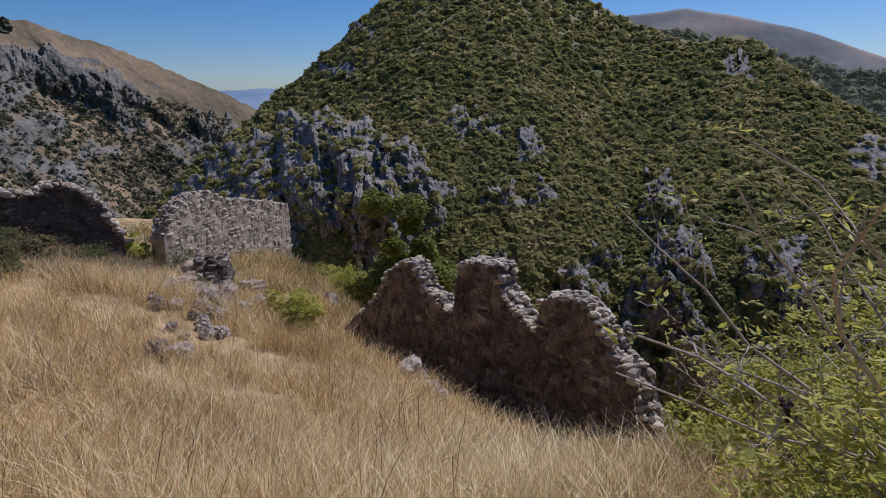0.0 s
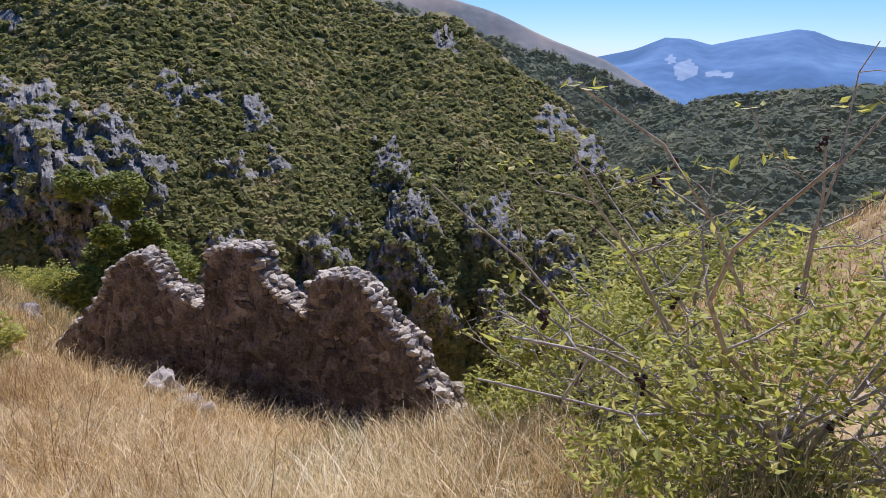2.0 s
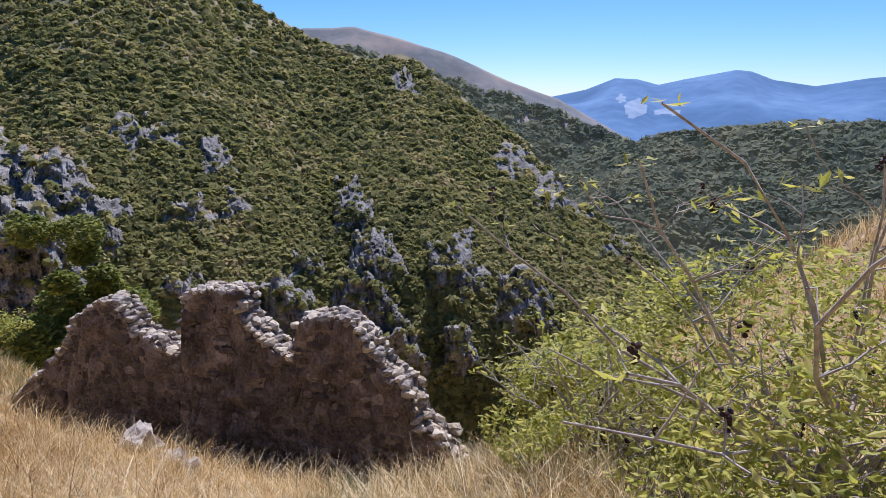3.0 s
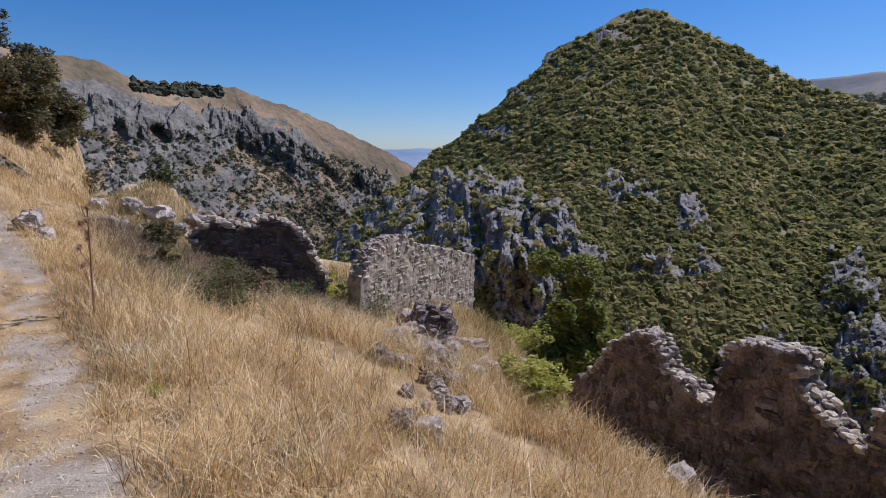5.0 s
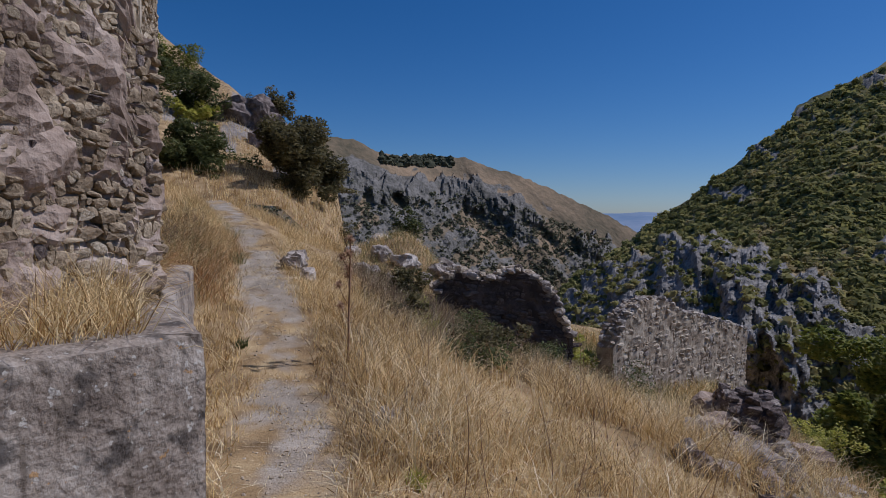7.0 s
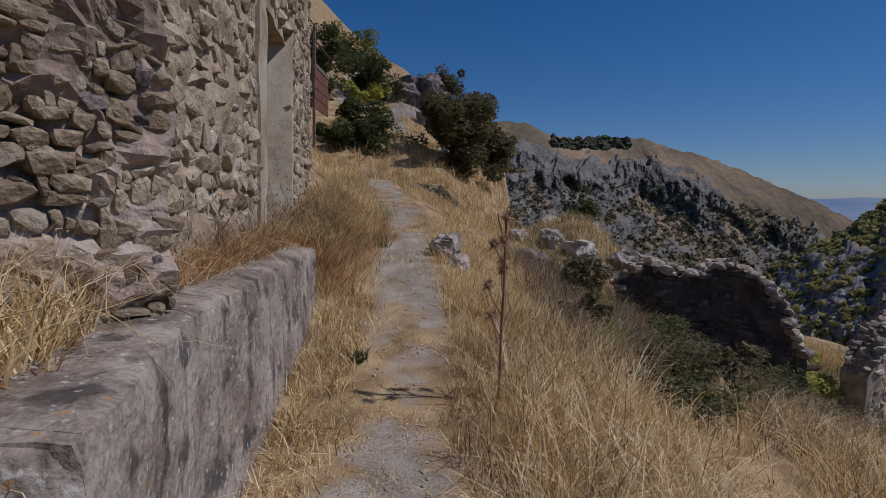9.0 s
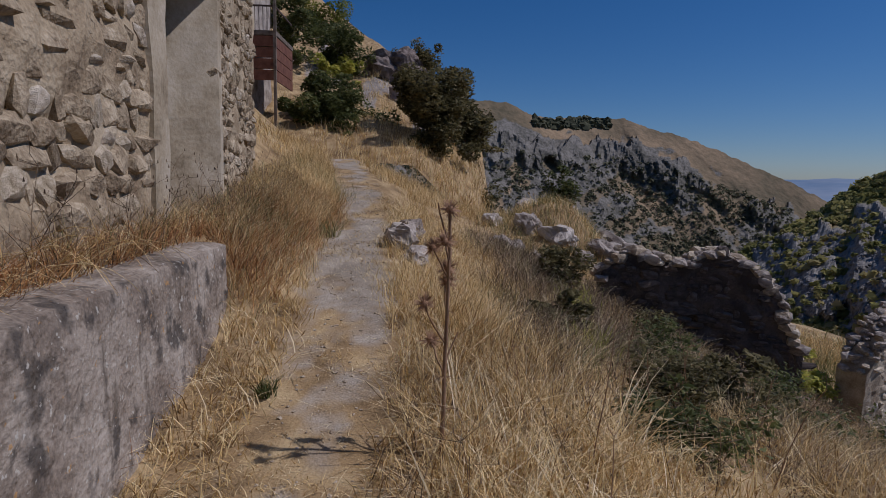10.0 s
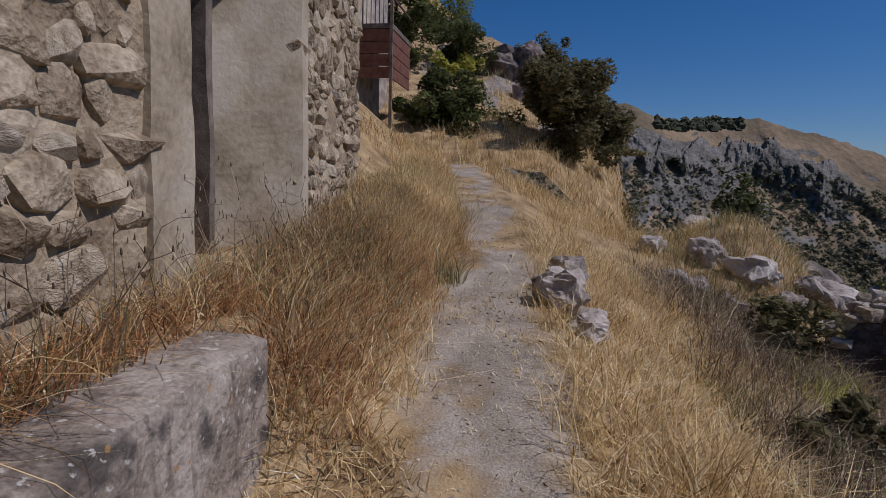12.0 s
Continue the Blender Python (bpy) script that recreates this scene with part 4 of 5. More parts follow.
# ---------- the concrete parapet ----------
parapet = tagged(new("parapet"), "weathered concrete retaining wall with stained top edge", "retaining wall", "", "structure")


def parapet_leg(a, b, z_top_a, z_top_b, z_low, width, seed):
    a, b = Vector((*a, 0)), Vector((*b, 0))
    way = (b - a).normalized()
    side = Vector((way.y, -way.x, 0))
    n_s, n_z = max(int((b - a).length / .05), 8), 24
    verts, faces = [], []
    ring = [(0, j / n_z) for j in range(n_z + 1)] + [(-k / 6, 1) for k in range(1, 7)]
    for i in range(n_s + 1):
        t = i / n_s
        zt = z_top_a + (z_top_b - z_top_a) * t
        for o, h in ring:
            z = z_low + (zt - z_low) * h
            p = a + way * (b - a).length * t + side * (o * width)
            q = Vector((p.x * 4, p.y * 4, z * 4))
            w = .016 * noise.noise(q) + .010 * noise.noise(q * 2.6) + .006 * noise.noise(q * 7)
            edge = -.012 * max(0, h - .95) / .05 if o == 0 else 0
            verts.append(p + side * (w + edge + .03 * (1 - h)) + Vector((0, 0, z + (.012 * noise.noise(q * 2) - (.02 if o == 0 and h == 1 else 0)))))
    k = len(ring)
    for i in range(n_s):
        for j in range(k - 1):
            faces.append((i * k + j, (i + 1) * k + j, (i + 1) * k + j + 1, i * k + j + 1))
    for i in (0, n_s):
        base = i * k
        cap = [base + j for j in range(k)]
        faces.append(cap if i else cap[::-1])
    leg = mesh_of("wall_leg", verts, faces, CONCRETE, True)
    leg.set_sharp_from_angle(angle=radians(40))
    mesh_part("wall_leg", leg, parapet)


parapet_leg((-2.95, -8.75), (-.2, -6.55), .37, .36, -1.5, .46, 1)
parapet_leg((-.2, -6.55), (-.52, -5.3), .36, .355, -1.3, .50, 2)
parapet_leg((-.52, -5.3), (-.83, -1.8), .355, .32, -1.3, .50, 3)

# ---------- loose rocks ----------
for x, y, q, sd, lb in ((.62, 1.5, .42, 3, "pale block of stone beside the path"), (.50, .55, .44, 5, "grey white-streaked stone beside the path"),
                        (.68, .15, .32, 8, "grey stone half buried beside the path"), (.36, .95, .2, 9, "small grey stone beside the path"),
                        (1.05, -4.9, .28, 13, "grey stone lying in the straw"), (-.69, -.08, .12, 15, "small white stone on the bank"),
                        (8.35, -12.6, 1.0, 21, "large grey boulder at the foot of the wall"), (7.6, -7.85, .55, 22, "flat-topped grey rock before the wall"),
                        (3.55, -7.0, .4, 24, "pale rock in the straw"), (13.1, .9, .85, 25, "grey boulder below the house wall"),
                        (6.0, -3.4, .85, 26, "large dark grey stone on a rubble heap"), (6.5, -3.0, .7, 27, "heap of grey rubble stones"), (5.5, -3.9, .7, 28, "heap of grey rubble stones"),
                        (5.9, -4.4, .55, 29, "pale rubble stone in the straw"), (5.3, -4.8, .5, 30, "pale rubble stone in the straw"), (6.7, -4.1, .6, 31, "heap of grey rubble stones"),
                        (5.0, -4.1, .45, 32, "pale rubble stone in the straw"), (8.5, -1.8, .45, 33, "grey rubble stone in the straw"), (5.6, -5.4, .4, 34, "pale rubble stone in the straw"),
                        (6.3, -4.9, .45, 44, "grey rubble stone in the straw"), (5.0, -5.6, .3, 45, "pale rubble stone in the straw"), (4.6, -5.0, .28, 46, "small pale rubble stone"),
                        (9.5, -2.6, .5, 47, "grey rubble stone in the straw"), (10.2, -1.2, .5, 48, "grey rubble stone in the straw"),
                        (8.7, 2.6, .35, 35, "pale stone below the wall"), (2.4, -12.6, .3, 36, "pale stone half buried in straw"), (2.9, -12.2, .26, 38, "pale stone half buried in straw"),
                        (7.2, -8.6, .4, 40, "grey rubble stone before the wall"), (7.0, -9.0, .35, 41, "grey rubble stone before the wall")):
    rock(x, y, q, sd, lb, mat=PINK_MORTAR if "heap" in lb else None)

# the broken stump of a wall and its fallen stones
ruin("low broken stump of a rubble wall among dry grass", (6.5, -3.2), (4.7, -5.8), [(0, -2.2), (.25, -1.55), (.6, -1.25), (1.0, -1.32), (1.3, -1.7), (1.9, -1.7), (2.4, -1.9), (3.2, -2.15)],
     .6, EARTH_MORTAR, [EARTHY_STONE, LIMESTONE], 43, (.24, .16), sides=(1, -1), cap=.17, gap=.2, most=120, rough=.16, proud=.04, caps=(EARTHY_STONE, LIMESTONE))
hr = random.Random(19)
for k in range(34):
    q = hr.uniform(0, 1)
    rock(6.3 - 2.6 * q + hr.gauss(0, .45), -3.9 - 2.9 * q + hr.gauss(0, .4), hr.uniform(.12, .36), 200 + k, "fallen rubble stone below the broken wall", .2, [LIMESTONE, EARTHY_STONE][k % 2])

# the rocky knoll beyond the dark wall
for x, y, q, sd in ((4.2, 7.9, 1.3, 61), (5.0, 7.0, 1.1, 62), (3.4, 7.6, .8, 63), (5.4, 8.4, 1.0, 64), (2.4, 4.4, .7, 65), (2.9, 4.0, .5, 66)):
    rock(x, y, q, sd, "rough limestone outcrop among dry grass", .45)

# ---------- plants ----------
def hill_spot(b, s):
    p = HILL(np.array([float(b)]), np.array([float(s)]))[0][0]
    return float(p[0]), float(p[1]), float(p[2])


for b, s, hh, sp, sd, leaf, n, lb in ((-7.5, .2, 2.6, 3.2, 71, LEAF_DARK, 7000, "dark green bush on the rocky slope"), 
                                      (-11.5, .12, 3.4, 3.0, 73, LEAF_DARK, 7000, "dark green bush above the path"), (-.5, .9, 2.0, 3.0, 74, LEAF_OLIVE, 5000, "brownish bush on the skyline"),
                                      (2.4, .75, 2.2, 2.6, 75, LEAF_OLIVE, 5000, "brownish bush on the rocky slope"), (-8.5, .3, 2.4, 3.4, 76, LEAF_TREE, 5000, "green bush on the upper slope"),
                                      (4.8, .6, 2.0, 2.4, 79, LEAF_OLIVE, 5000, "dark brown bush on the spur")):
    tree("bush", *hill_spot(b, s), hh, sp, sd, leaf, .1, n, lb, "bush", .06, .05)
for b, s, q, sd in ((-2.2, .62, 3.0, 81), (-.6, .7, 2.6, 82), (-3.4, .55, 2.2, 83), (.8, .5, 2.0, 84), (-1.4, .45, 1.6, 85)):
    x, y, z = hill_spot(b, s)
    rock(x, y, q, sd, "weathered limestone crag on the slope", .3, EARTHY_STONE, .8, z)

tree("tree", 33.0, 13.8, float(ground_z(33.0, 13.8)), -5.0 - float(ground_z(33.0, 13.8)), 8.6, 4, LEAF_TREE, .24, 30000, "dense round green tree on the gorge edge", "tree", .24, .4)
tree("bush", 1.2, 14.2, 1.3, 3.5, 3.3, 8, LEAF_OLIVE, .085, 20000, "dark olive-brown bush at the bend of the path", "bush", .08, .05)
tree("bush", -3.3, 15.5, 1.6, 3.2, 2.8, 9, LEAF_DARK, .09, 14000, "dark green bush beside the path", "bush", .06, .05)
tree("bush", -2.2, 17.5, 2.0, 1.5, 3.6, 10, LEAF_DARK, .09, 14000, "low dark green bush on the bank", "bush", .06, .0)
tree("tree", -3.4, 24, 3.6, 3.8, 2.6, 12, LEAF, .13, 4000, "slender green tree on the skyline", "tree", .07, .3)
tree("bush", 4.4, 8.4, .2, 1.1, .9, 14, LEAF_DARK, .06, 1500, "small dark bush on the rocky knoll", "bush", .03, .1)


def on_ground(xs, ys):
    return ground_z(xs, ys) - .01


def tufts(n, per, x0, x1, y0, y1, spread, keep=None):
    """Where blades stand: tufts strewn over a stretch of the plan."""
    cx, cy = rng.uniform(x0, x1, n), rng.uniform(y0, y1, n)
    if keep is not None:
        k = keep(cx, cy)
        cx, cy = cx[k], cy[k]
    xs = np.repeat(cx, per) + rng.normal(0, spread, len(cx) * per)
    ys = np.repeat(cy, per) + rng.normal(0, spread, len(cy) * per)
    return xs, ys


def clear(x, y):
    """Off the trodden gravel, the walls and the house."""
    d = x - path_x(y)
    house_x = -.93 - .13 * (y + 5.85)
    on_wall = (x < kerb_x(y) + .03) & (x > kerb_x(y) - .2) & (y < -1.8) & (y > -8.75)
    return (np.abs(d) > .30 + .22 * vnoise(x * 1.7 + 4, y * 1.7)) & ~on_wall & ~((x < house_x + .05) & (y > -5.9) & (y < 3.4))


def sown(name, n, per, box, spread, height, lean, width, mat, label, keep=clear, patch=0.0, segments=2):
    def test(x, y):
        ok = keep(x, y)
        if patch:
            ok &= fbm(x * .8 + 40, y * .8, 3) > patch - .5
        return ok
    xs, ys = tufts(n, per, *box, spread, test)
    return blades(name, xs, ys, on_ground(xs, ys), height, lean, width, mat, label, segments)


sown("tall_grass", 4400, 12, (.9, 7.0, -14.2, -1.5), .08, .5, .95, .0044, STRAW, "tall golden dry grass on the slope", patch=.22, segments=3)
sown("tall_grass", 1500, 12, (-.1, 4.0, -13.5, -9.2), .06, .5, .8, .003, STRAW, "tall golden dry grass on the slope",
     lambda x, y: clear(x, y) & (np.hypot(x - .3, y + 11.3) > .5) & (x > .55 + .9 * ramp(-y, 11.5, 13.5)))
sown("tall_grass", 3800, 9, (4, 16, -12, 4), .12, .42, .8, .006, STRAW, "dry grass around the ruined walls", patch=.25)
sown("short_straw", 5600, 8, (-.9, 2.8, -8.5, 3.5), .06, .18, 1.3, .004, STRAW, "short trampled straw along the path")
sown("short_straw", 1500, 9, (-.5, .6, -9.5, 6), .05, .07, 1.5, .0026, STRAW, "trampled straw strewn on the gravel", lambda x, y: (np.abs(x - path_x(y)) < .6) & (fbm(x * 2, y * 2, 2) > .02))
sown("rusty_grass", 2000, 12, (-1.9, -.55, -5.6, 3.2), .09, .27, 1.4, .0034, STRAW_RED, "rust-coloured dry grass on the bank", lambda x, y: clear(x, y) & (x < kerb_x(np.minimum(y, -2.2)) - .22 + ramp(y, -2.2, -1.6) * .45))
sown("rusty_grass", 900, 12, (-2.4, -.4, -8.8, -5.5), .07, .4, 1.0, .003, STRAW, "dry grass hanging over the parapet", lambda x, y: (x < kerb_x(y) - .26) & (x > kerb_x(y) - .75))
sown("pale_grass", 1500, 10, (-2.1, -.5, 1, 9.5), .08, .34, .6, .004, STRAW, "pale dry grass on the bank", lambda x, y: (x < path_x(y) - .55))
sown("weeds", 1500, 10, (1.6, 6.5, -2.2, 4.5), .12, .36, .9, .004, GREEN_GRASS, "grey-green weeds below the path", patch=.5)
sown("dry_grass", 2600, 10, (.4, 7, -3, 8), .09, .3, 1.1, .0035, STRAW, "dry grass below the path", lambda x, y: clear(x, y) & (rng.uniform(0, 1, len(x)) > ramp(x - path_x(y), 1.2, 3.2) * .8), .25)
sown("dead_weeds", 2600, 12, (1.7, 7.5, -3, 4.5), .12, .42, 1.0, .0048, DEAD_WEED, "grey-brown dead weeds below the path", patch=.3)
sown("dry_grass", 1800, 8, (-3.5, 5, 7, 15), .10, .38, .7, .006, STRAW, "dry grass at the bend of the path", lambda x, y: np.abs(x - path_x(y)) > .5)
sown("dry_grass", 3600, 7, (6, 26, -30, -15), .14, .5, .6, .010, STRAW, "golden grass on the knoll", lambda x, y: x > 0)
sown("dry_grass", 1600, 8, (2, 9, -16, -11), .09, .4, .7, .005, GREEN_GRASS, "grey-green weeds under the shrub", lambda x, y: x > 2)
sown("dry_grass", 900, 8, (12, 19, -8, 9), .16, .6, .6, .010, GREEN_GRASS, "weeds on the edge of the gorge", lambda x, y: x > 0)

# ---------- the big shrub ----------
def shrub(x, y, z, height, spread, seed, label):
    r = random.Random(seed)
    root = tagged(new("shrub"), label, "shrub")
    root.location = (x, y, z)
    tips, v, f = [], [], []
    for k in range(26):
        a = r.uniform(0, 6.28)
        tilt = r.uniform(.35, 1.25)
        limb = crooked(r, (r.uniform(-.25, .25), r.uniform(-.25, .25), -.1), (math.cos(a) * tilt, math.sin(a) * tilt, 1), height * r.uniform(.65, 1.12), 7, .17)
        bv, bf = [], []
        tube(bv, bf, limb, r.uniform(.014, .026), .006, 5)
        for _ in range(6):
            p = limb[r.randint(2, 6)]
            twig = crooked(r, p, (r.gauss(0, 1), r.gauss(0, 1), r.uniform(-.1, .9)), r.uniform(.3, .8), 4, .28)
            tube(bv, bf, twig, .007, .003, 4)
            tips.append((twig[-1], twig[-1] - twig[-2]))
            tips.append((twig[2], twig[2] - twig[1]))
            for _ in range(2):
                q = twig[r.randint(1, 3)]
                small = crooked(r, q, (r.gauss(0, 1), r.gauss(0, 1), r.uniform(0, .8)), r.uniform(.12, .3), 3, .3)
                tube(bv, bf, small, .004, .002, 3)
        tips.append((limb[-1], limb[-1] - limb[-2]))
        mesh_part("branch", mesh_of("branch", bv, bf, BARK, True), root)
    # leaves in hands of five at the tips, and a denser skirt low down
    cs, ways = [], []
    for p, d in tips:
        if r.random() < .8:
            for k in range(7):
                a = k * 2 * math.pi / 7 + r.random()
                cs.append(p + Vector((math.cos(a), math.sin(a), r.uniform(-.4, .3))) * .08)
    top = np.array([c[:] for c in cs])
    g = rng.normal(size=(24000, 3))
    g /= np.linalg.norm(g, axis=1)[:, None]
    g *= (rng.uniform(.3, 1, len(g)) ** .5)[:, None] * np.array((spread * .5, spread * .5, height * .27))
    g[:, 2] += height * .26
    lump = fbm(g[:, 0] * 1.6 + 9, g[:, 1] * 1.6 + g[:, 2] * 1.3, 3)
    g = g[(lump > .03) & (g[:, 2] > .02)]
    mesh_part("crown", leaf_cloud("crown", np.concatenate([top, g]), .032, LEAF, 2.6), root)
    for k in range(26):
        p, d = tips[r.randrange(len(tips))]
        bm = bmesh.new()
        for j in range(9):
            q = Vector((r.gauss(0, .013), r.gauss(0, .013), r.gauss(-.03, .03)))
            bmesh.ops.create_icosphere(bm, subdivisions=1, radius=r.uniform(.010, .018), matrix=Matrix.Translation(p + q))
        part("fruit", bm, BERRY, root, "dried dark fruit head")
    return root


shrub(4.3, -15.5, float(ground_z(4.3, -15.5)), 3.3, 4.0, 3, "large shrub with bare grey branches and yellow-green leaves")
shrub(6.4, -14.4, float(ground_z(6.4, -14.4)), 1.9, 3.0, 5, "low leafy yellow-green shrub beside the ruined wall")

# ---------- the dry thistle ----------
def thistle(x, y, height, seed):
    r = random.Random(seed)
    root = tagged(new("thistle"), "tall dead brown thistle with spiny dry heads", "thistle")
    root.location = (x, y, float(ground_z(x, y)))
    stem = crooked(r, (0, 0, -.05), (.02, 0, 1), height, 8, .03)
    v, f = [], []
    tube(v, f, stem, .013, .008, 6)
    mesh_part("stem", mesh_of("stem", v, f, DEAD_STEM, True), root)
    heads = [stem[-1]]
    for k in range(9):
        p = stem[r.randint(3, 7)]
        a = r.uniform(0, 6.28)
        limb = crooked(r, p, (math.cos(a) * .6, math.sin(a) * .6, 1), r.uniform(.12, .34), 4, .12)
        v, f = [], []
        tube(v, f, limb, .006, .004, 5)
        mesh_part("side_stem", mesh_of("side_stem", v, f, DEAD_STEM, True), root)
        if k < 6:
            heads.append(limb[-1])
    for p in heads:
        bm = bmesh.new()
        bmesh.ops.create_icosphere(bm, subdivisions=2, radius=.022, matrix=Matrix.Translation(p))
        for k in range(90):
            w = Vector((r.gauss(0, 1), r.gauss(0, 1), r.gauss(.4, 1))).normalized()
            o = w.orthogonal().normalized() * .004
            q = [bm.verts.new(p + w * .02 + o), bm.verts.new(p + w * .02 - o), bm.verts.new(p + w * r.uniform(.055, .08))]
            bm.faces.new(q)
        part("head", bm, THISTLE, root, "spiny dry flower head")
    v, f = [], []
    for k in range(34):
        p = stem[r.randint(1, 6)]
        a = r.uniform(0, 6.28)
        leaf = crooked(r, p, (math.cos(a), math.sin(a), r.uniform(-.5, .5)), r.uniform(.04, .11), 3, .4)
        tube(v, f, leaf, .003, .001, 3)
    mesh_part("spines", mesh_of("spines", v, f, DEAD_STEM), root)["kind"] = "stuff"


thistle(.91, -3.55, 1.42, 6)

# dead stalks among the grass
stalk_v, stalk_f = [], []
sr = random.Random(5)
for k in range(90):
    x, y = sr.uniform(1.2, 6), sr.uniform(-13.5, -2)
    z = float(ground_z(x, y))
    stalk = crooked(sr, (x, y, z - .02), (sr.gauss(0, .15), sr.gauss(0, .15), 1), sr.uniform(.5, .95), 5, .07)
    tube(stalk_v, stalk_f, stalk, .004, .002, 4)
    for j in range(4):
        tube(stalk_v, stalk_f, crooked(sr, stalk[sr.randint(3, 5)], (sr.gauss(0, 1), sr.gauss(0, 1), .8), .1, 2, .2), .002, .001, 3)
tagged(new("dead_stalks", mesh_of("dead_stalks", stalk_v, stalk_f, DEAD_STEM)), "thin dead stalks standing in the grass", "stalks", "", "stuff")


def green_tuft(x, y, size, seed, mat, label, name="plant"):
    z = float(ground_z(x, y))
    n = 90
    xs, ys = x + rng.normal(0, size * .25, n), y + rng.normal(0, size * .25, n)
    ob = blades(name, xs - x, ys - y, np.zeros(n), size, .8, .006, mat, label)
    ob["kind"], ob["category"] = "", "plant"
    del ob["kind"]
    ob.location = (x, y, z)


green_tuft(-.2, -2.95, .13, 1, LEAF_DARK, "small green weed at the path's edge")
green_tuft(1.1, -5.9, .13, 2, LEAF, "small green weed in the straw")
green_tuft(-.45, .9, .28, 3, GREEN_GRASS, "dusty green weed beside the path")
green_tuft(2.6, -.6, .5, 4, LEAF, "bright green weed below the path")
green_tuft(2.9, 1.2, .6, 5, LEAF, "bright green weed below the path")
green_tuft(2.2, -1.6, .45, 6, GREEN_GRASS, "grey-green weed below the path")

# ---------- the farther house ----------
far_house = tagged(new("house"), "grey stone house with a red-boarded balcony", "house")


def far_box(name, x0, x1, y0, y1, z0, z1, mat, parent, cuts=8, rough=.06, label=""):
    bm = bmesh.new()
    bmesh.ops.create_cube(bm, size=1)
    bmesh.ops.subdivide_edges(bm, edges=bm.edges, cuts=cuts, use_grid_fill=True)
    for v in bm.verts:
        p = Vector((x0 + (v.co.x + .5) * (x1 - x0), y0 + (v.co.y + .5) * (y1 - y0), z0 + (v.co.z + .5) * (z1 - z0)))
        p += Vector((1, 1, 0)) * rough * noise.noise(p * 1.7)
        v.co = p
    return part(name, bm, mat, parent, label)


far_box("wall", -10, -5.3, 9.5, 16.5, .5, 10.5, LIMESTONE, far_house, 16)
balcony = far_box("balcony", -5.35, -4.2, 13, 15.4, 5.46, 5.6, OLD_WOOD, far_house, 1, 0)
for k in range(4):
    far_box("board", -4.27, -4.22, 13, 15.4, 4.02 + k * .36, 4.35 + k * .36, RED_WOOD, balcony, 1, 0, "faded red board")
    far_box("board", -5.3, -4.27, 13, 13.05, 4.02 + k * .36, 4.35 + k * .36, RED_WOOD, balcony, 1, 0, "faded red board")
far_box("post", -4.27, -4.18, 12.92, 13.0, 1.2, 6.9, OLD_WOOD, balcony, 1, 0, "grey wooden post")
far_box("rail", -4.26, -4.22, 13.0, 15.4, 6.35, 6.4, RUST, balcony, 1, 0, "thin iron rail")
far_box("rail", -5.3, -4.26, 13.0, 13.04, 6.35, 6.4, RUST, balcony, 1, 0, "thin iron rail")
for k in range(7):
    far_box("baluster", -5.15 + k * .13, -5.13 + k * .13, 13.01, 13.03, 5.6, 6.35, RUST, balcony, 1, 0, "thin iron bar")
far_box("shutter", -5.32, -5.26, 13.5, 14.3, 5.65, 7.6, PALE_STONE, far_house, 1, 0, "pale shutter")

# the small ruin on the skyline
tower = tagged(new("tower_ruin"), "small dark ruined tower on the skyline", "tower")
far_box("wall", -19.8, -17.9, 100, 102, 20, 29.2, LIMESTONE, tower, 4, .5)


# pebbles strewn over the path
pr = np.random.default_rng(3)
n = 1700
py = pr.uniform(-9, 8, n)
px = path_x(py) + pr.normal(0, .28, n)
pc = np.stack([px, py, ground_z(px, py)], -1)
tagged(new("gravel", clumps("gravel", pc, pr.uniform(.004, .016, n), PALE_STONE, .6)), "loose pale gravel on the footpath", "gravel", "", "stuff")

# a mixed tangle on the bank
def bank(x, y):
    return clear(x, y) & (x < kerb_x(np.minimum(y, -2.2)) - .24 + ramp(y, -2.2, -1.6) * .5)


sown("weeds", 260, 11, (-1.9, -.6, -3.4, 6), .12, .42, .8, .003, GREEN_GRASS, "grey-green weeds on the bank", bank)
sown("dry_grass", 700, 11, (-1.8, -.5, -5.6, 4), .10, .42, 1.5, .003, STRAW, "bent pale straw on the bank", bank)
sown("dead_weeds", 500, 11, (-1.8, -.5, -5.6, 3), .09, .36, 1.1, .003, DEAD_WEED, "dead brown weeds on the bank", bank)
sown("dead_weeds", 1400, 11, (.7, 4, -13.5, -2.5), .10, .34, 1.2, .003, DEAD_WEED, "dead stems among the straw", patch=.4)
sown("weeds", 1500, 10, (8, 17, -6, 9), .16, .5, .7, .007, GREEN_GRASS, "green weeds around the far ruins", lambda x, y: x > 0, .35)
# long pale stalks fallen over the parapet and the bank
fall_v, fall_f = [], []
fr = random.Random(12)
for k in range(150):
    y = fr.uniform(-7.2, 1.5)
    x = float(kerb_x(min(y, -2.2))) - fr.uniform(.25, .75)
    z = float(ground_z(x, y))
    a = fr.uniform(-.9, .9)
    pts, q, d = [], Vector((x, y, z)), Vector((math.cos(a) * .6, math.sin(a), fr.uniform(.5, 1.1)))
    for j in range(7):
        pts.append(q.copy())
        q = q + d.normalized() * fr.uniform(.07, .13)
        d.z -= .28
    tube(fall_v, fall_f, pts, .0022, .001, 3)
tagged(new("straw_stalks", mesh_of("straw_stalks", fall_v, fall_f, STRAW)), "long pale straw stalks bending over the parapet", "straw", "", "stuff")
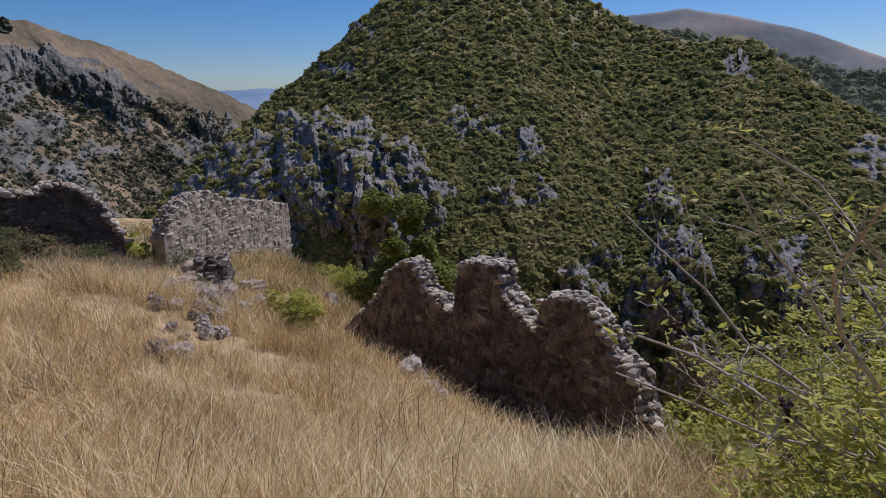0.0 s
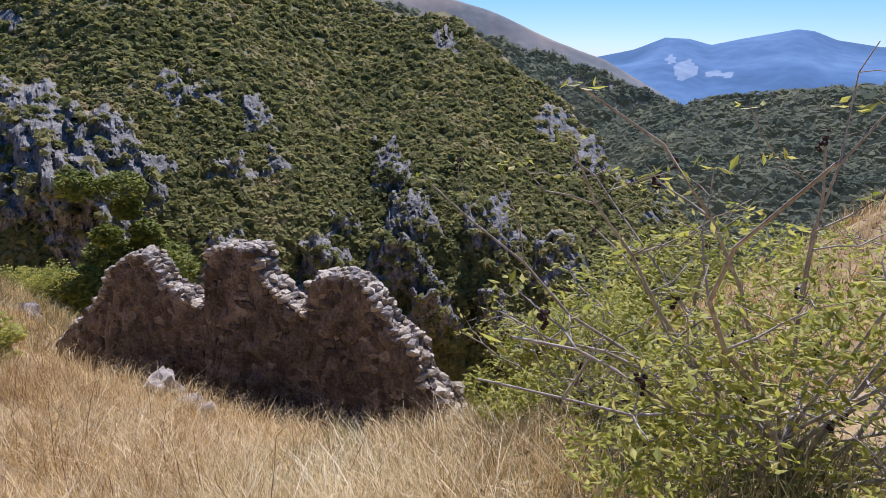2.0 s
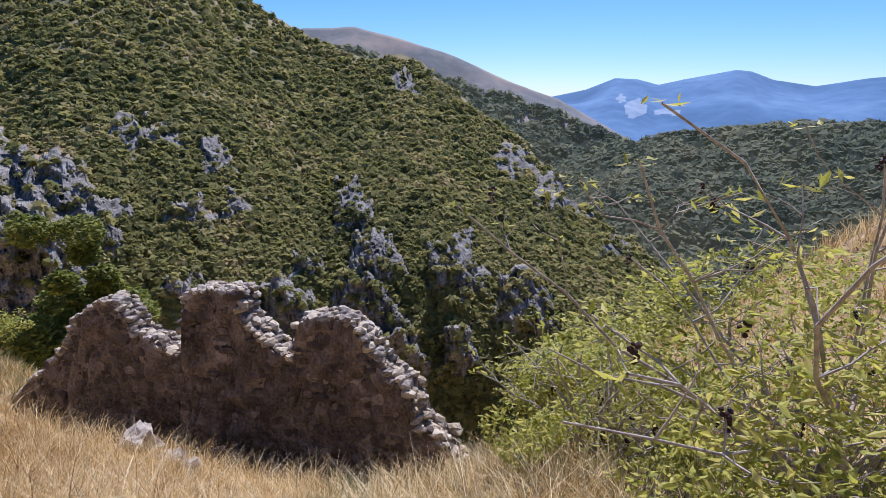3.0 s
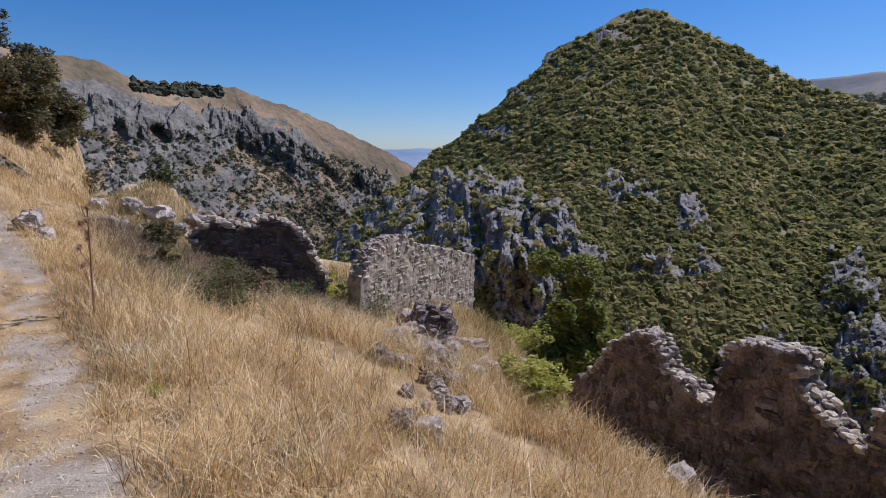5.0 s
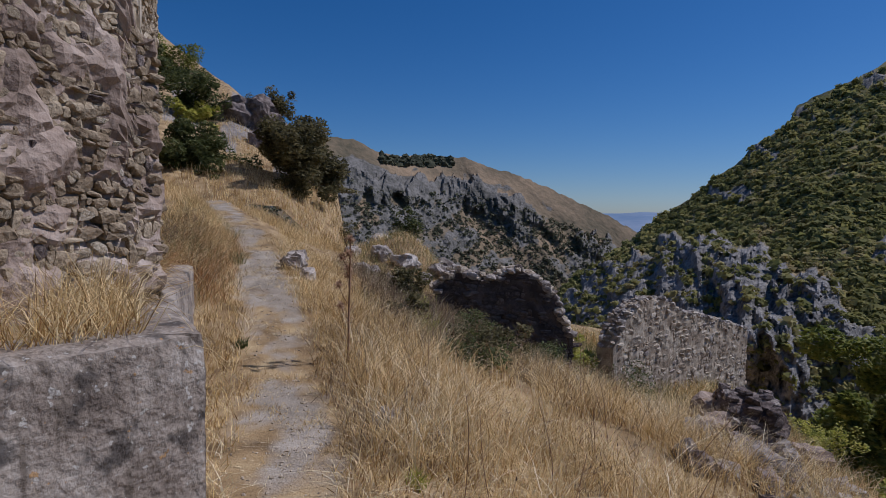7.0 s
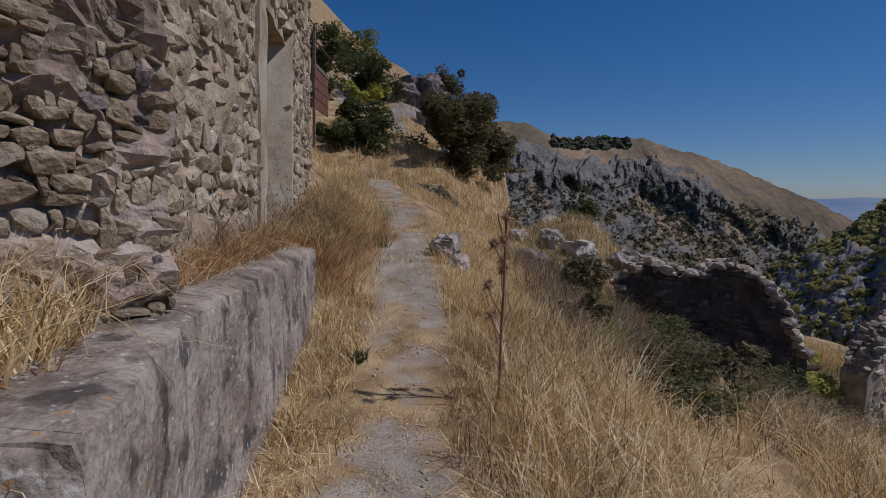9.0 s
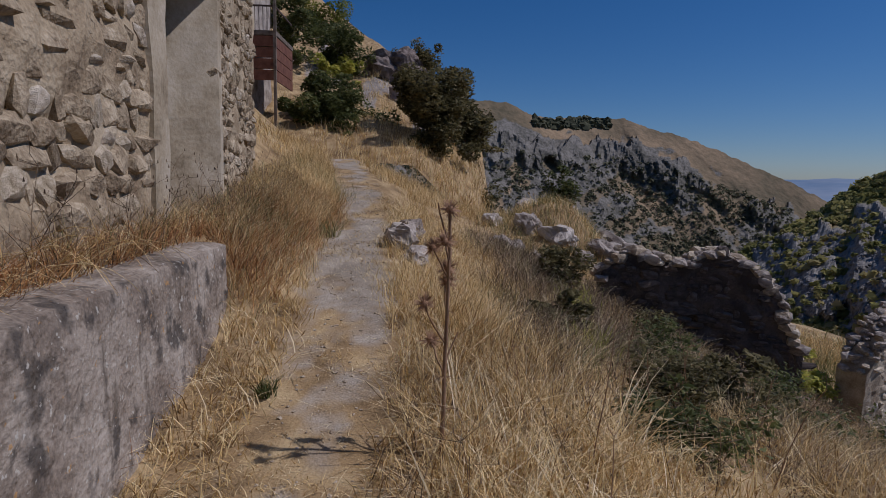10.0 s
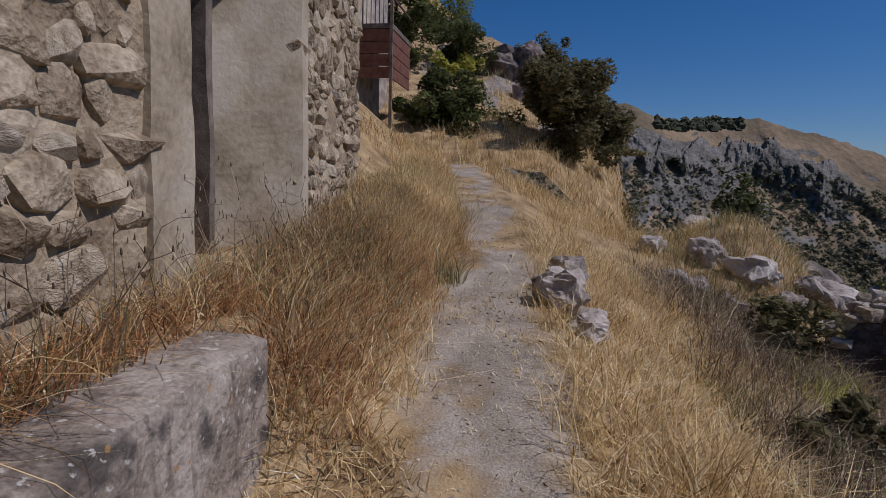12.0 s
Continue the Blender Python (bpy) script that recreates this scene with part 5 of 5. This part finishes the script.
for k, (x, y, hh, sp, lf, lb) in enumerate(((2.7, 14.6, 1.6, 2.2, LEAF_OLIVE, "low brown bush on the path's edge"), (15.4, 3.2, 1.5, 1.8, LEAF, "bright green bush beside the house wall"),
                                           (7.6, 3.4, 1.0, 1.2, LEAF, "light green bush between the ruins"), (6.3, -6.0, .7, 1.1, LEAF, "yellow-green herb beside the rubble"),
                                           (13.5, -3.0, 1.2, 2.2, LEAF_TREE, "low green bush above the gorge"), (2.9, 2.4, .7, 1.0, LEAF_OLIVE, "small dusty olive bush below the path"),
                                           (2.5, .2, .5, .8, LEAF_OLIVE, "small dusty olive bush below the path"), (3.8, -1.0, .8, 1.1, LEAF_OLIVE, "dusty brown bush below the path"),
                                           (12.6, -11.5, 1.6, 3.2, LEAF_DARK, "dark bush behind the ruined wall"), (11.5, -14.5, 1.8, 3.2, LEAF, "green bush above the gorge"))):
    tree("bush", x, y, float(ground_z(x, y)), hh, sp, 90 + k, lf, .05 if sp < 2 else .08, 3500, lb, "bush", .025, .05)

for k, (x, y, hh, sp, lf, lb) in enumerate(((3.0, -1.7, .55, 1.0, LEAF_OLIVE, "dry brown bush below the path"), (3.7, .5, .6, 1.1, LEAF_DARK, "dark green bush below the path"), (4.7, -.5, .6, 1.2, LEAF_OLIVE, "dry brown bush below the path"),
                                           (2.7, -2.7, .45, .9, LEAF_DARK, "dusty dark green weed bush below the path"), (4.3, 1.7, .6, 1.0, LEAF_OLIVE, "dry brown bush below the dark wall"),
                                           (5.5, .7, .7, 1.3, LEAF_DARK, "dark green bush below the dark wall"), (8.0, 1.4, .9, 1.4, LEAF_DARK, "dark green bush between the ruins"))):
    tree("bush", x, y, float(ground_z(x, y)), hh, sp, 120 + k, lf, .035, 2200, lb, "bush", .018, .02)

STRAW_PALE = material("bleached_straw", [(0.1, (.62, .48, .26)), (0.6, (.86, .74, .48)), (0.9, (.95, .87, .66))], .7, .75, 0, 20, random_mix=.6, island=True, thin=.15)
sown("tall_grass", 1500, 5, (.9, 6.0, -14.0, -2.0), .10, .62, 1.1, .0045, STRAW_PALE, "bleached straw standing above the grass", patch=.3, segments=3)
sown("dry_grass", 1100, 5, (-1.7, 3.2, -8.5, 3.5), .10, .26, 1.5, .0042, STRAW_PALE, "bleached straw beside the path", segments=3)
sown("dry_grass", 700, 5, (2, 7, -3, 4.5), .14, .45, 1.1, .0045, STRAW_PALE, "bleached stalks below the path", patch=.4, segments=3)
sown("short_straw", 700, 7, (-.5, .7, -9, 8), .09, .05, 2.0, .0035, STRAW_PALE, "loose straw lying on the gravel", lambda x, y: np.abs(x - path_x(y)) < .6)

# grass on the hillside and the knoll
hb, hs = np.repeat(rng.uniform(-16, 6.5, 1500), 7), np.repeat(rng.uniform(0, 1, 1500) ** 1.6 * .7, 7)
hp = HILL(hb, hs)[0]
hx, hy = hp[:, 0] + rng.normal(0, .12, len(hb)), hp[:, 1] + rng.normal(0, .12, len(hb))
blades("dry_grass", hx, hy, hp[:, 2] - .05, .45, .7, .009, STRAW, "dry grass on the slope above the path", 2)
sown("dry_grass", 900, 9, (2.2, 6.2, 4.2, 9.2), .09, .28, .9, .005, STRAW, "dry grass on the rocky knoll", lambda x, y: x > 0)
sown("weeds", 500, 9, (2.2, 6.2, 3.8, 8.5), .12, .35, .8, .005, GREEN_GRASS, "grey-green weeds on the rocky knoll", lambda x, y: x > 0)
for x, y, q, sd in ((3.0, 5.6, .6, 101), (3.6, 5.2, .75, 102), (4.5, 5.4, .7, 103), (5.0, 5.9, .8, 104), (2.3, 6.3, .5, 105), (4.0, 4.8, .5, 106)):
    rock(x, y, q, sd, "rough limestone outcrop among dry grass", .4)

# branched dead stalks on the bank and among the weeds
more_v, more_f = [], []
mr = random.Random(21)
for k in range(210):
    if k < 80:
        y = mr.uniform(-5.5, 3)
        x = float(kerb_x(min(y, -2.2))) - mr.uniform(.3, .7)
    elif k < 170:
        x, y = mr.uniform(1.4, 5.5), mr.uniform(-3.5, 3)
    else:
        x, y = mr.uniform(.8, 3.5), mr.uniform(-9, -3)
    z = float(ground_z(x, y))
    stalk = crooked(mr, (x, y, z - .02), (mr.gauss(0, .22), mr.gauss(0, .22), 1), mr.uniform(.3, .65), 5, .12)
    tube(more_v, more_f, stalk, .0035, .0015, 3)
    for j in range(6):
        twig = crooked(mr, stalk[mr.randint(2, 5)], (mr.gauss(0, 1), mr.gauss(0, 1), .7), mr.uniform(.08, .2), 2, .2)
        tube(more_v, more_f, twig, .002, .001, 3)
        tube(more_v, more_f, [twig[-1], twig[-1] + Vector((0, 0, .022))], .005, .002, 4)
tagged(new("dead_stalks", mesh_of("dead_stalks", more_v, more_f, DEAD_WEED)), "branched dead stalks with seed heads on the bank", "stalks", "", "stuff")

sown("dry_grass", 3200, 9, (10.5, 20, -6, 9), .2, .5, .8, .013, STRAW, "dry grass on the edge of the gorge", lambda x, y: x > 0)
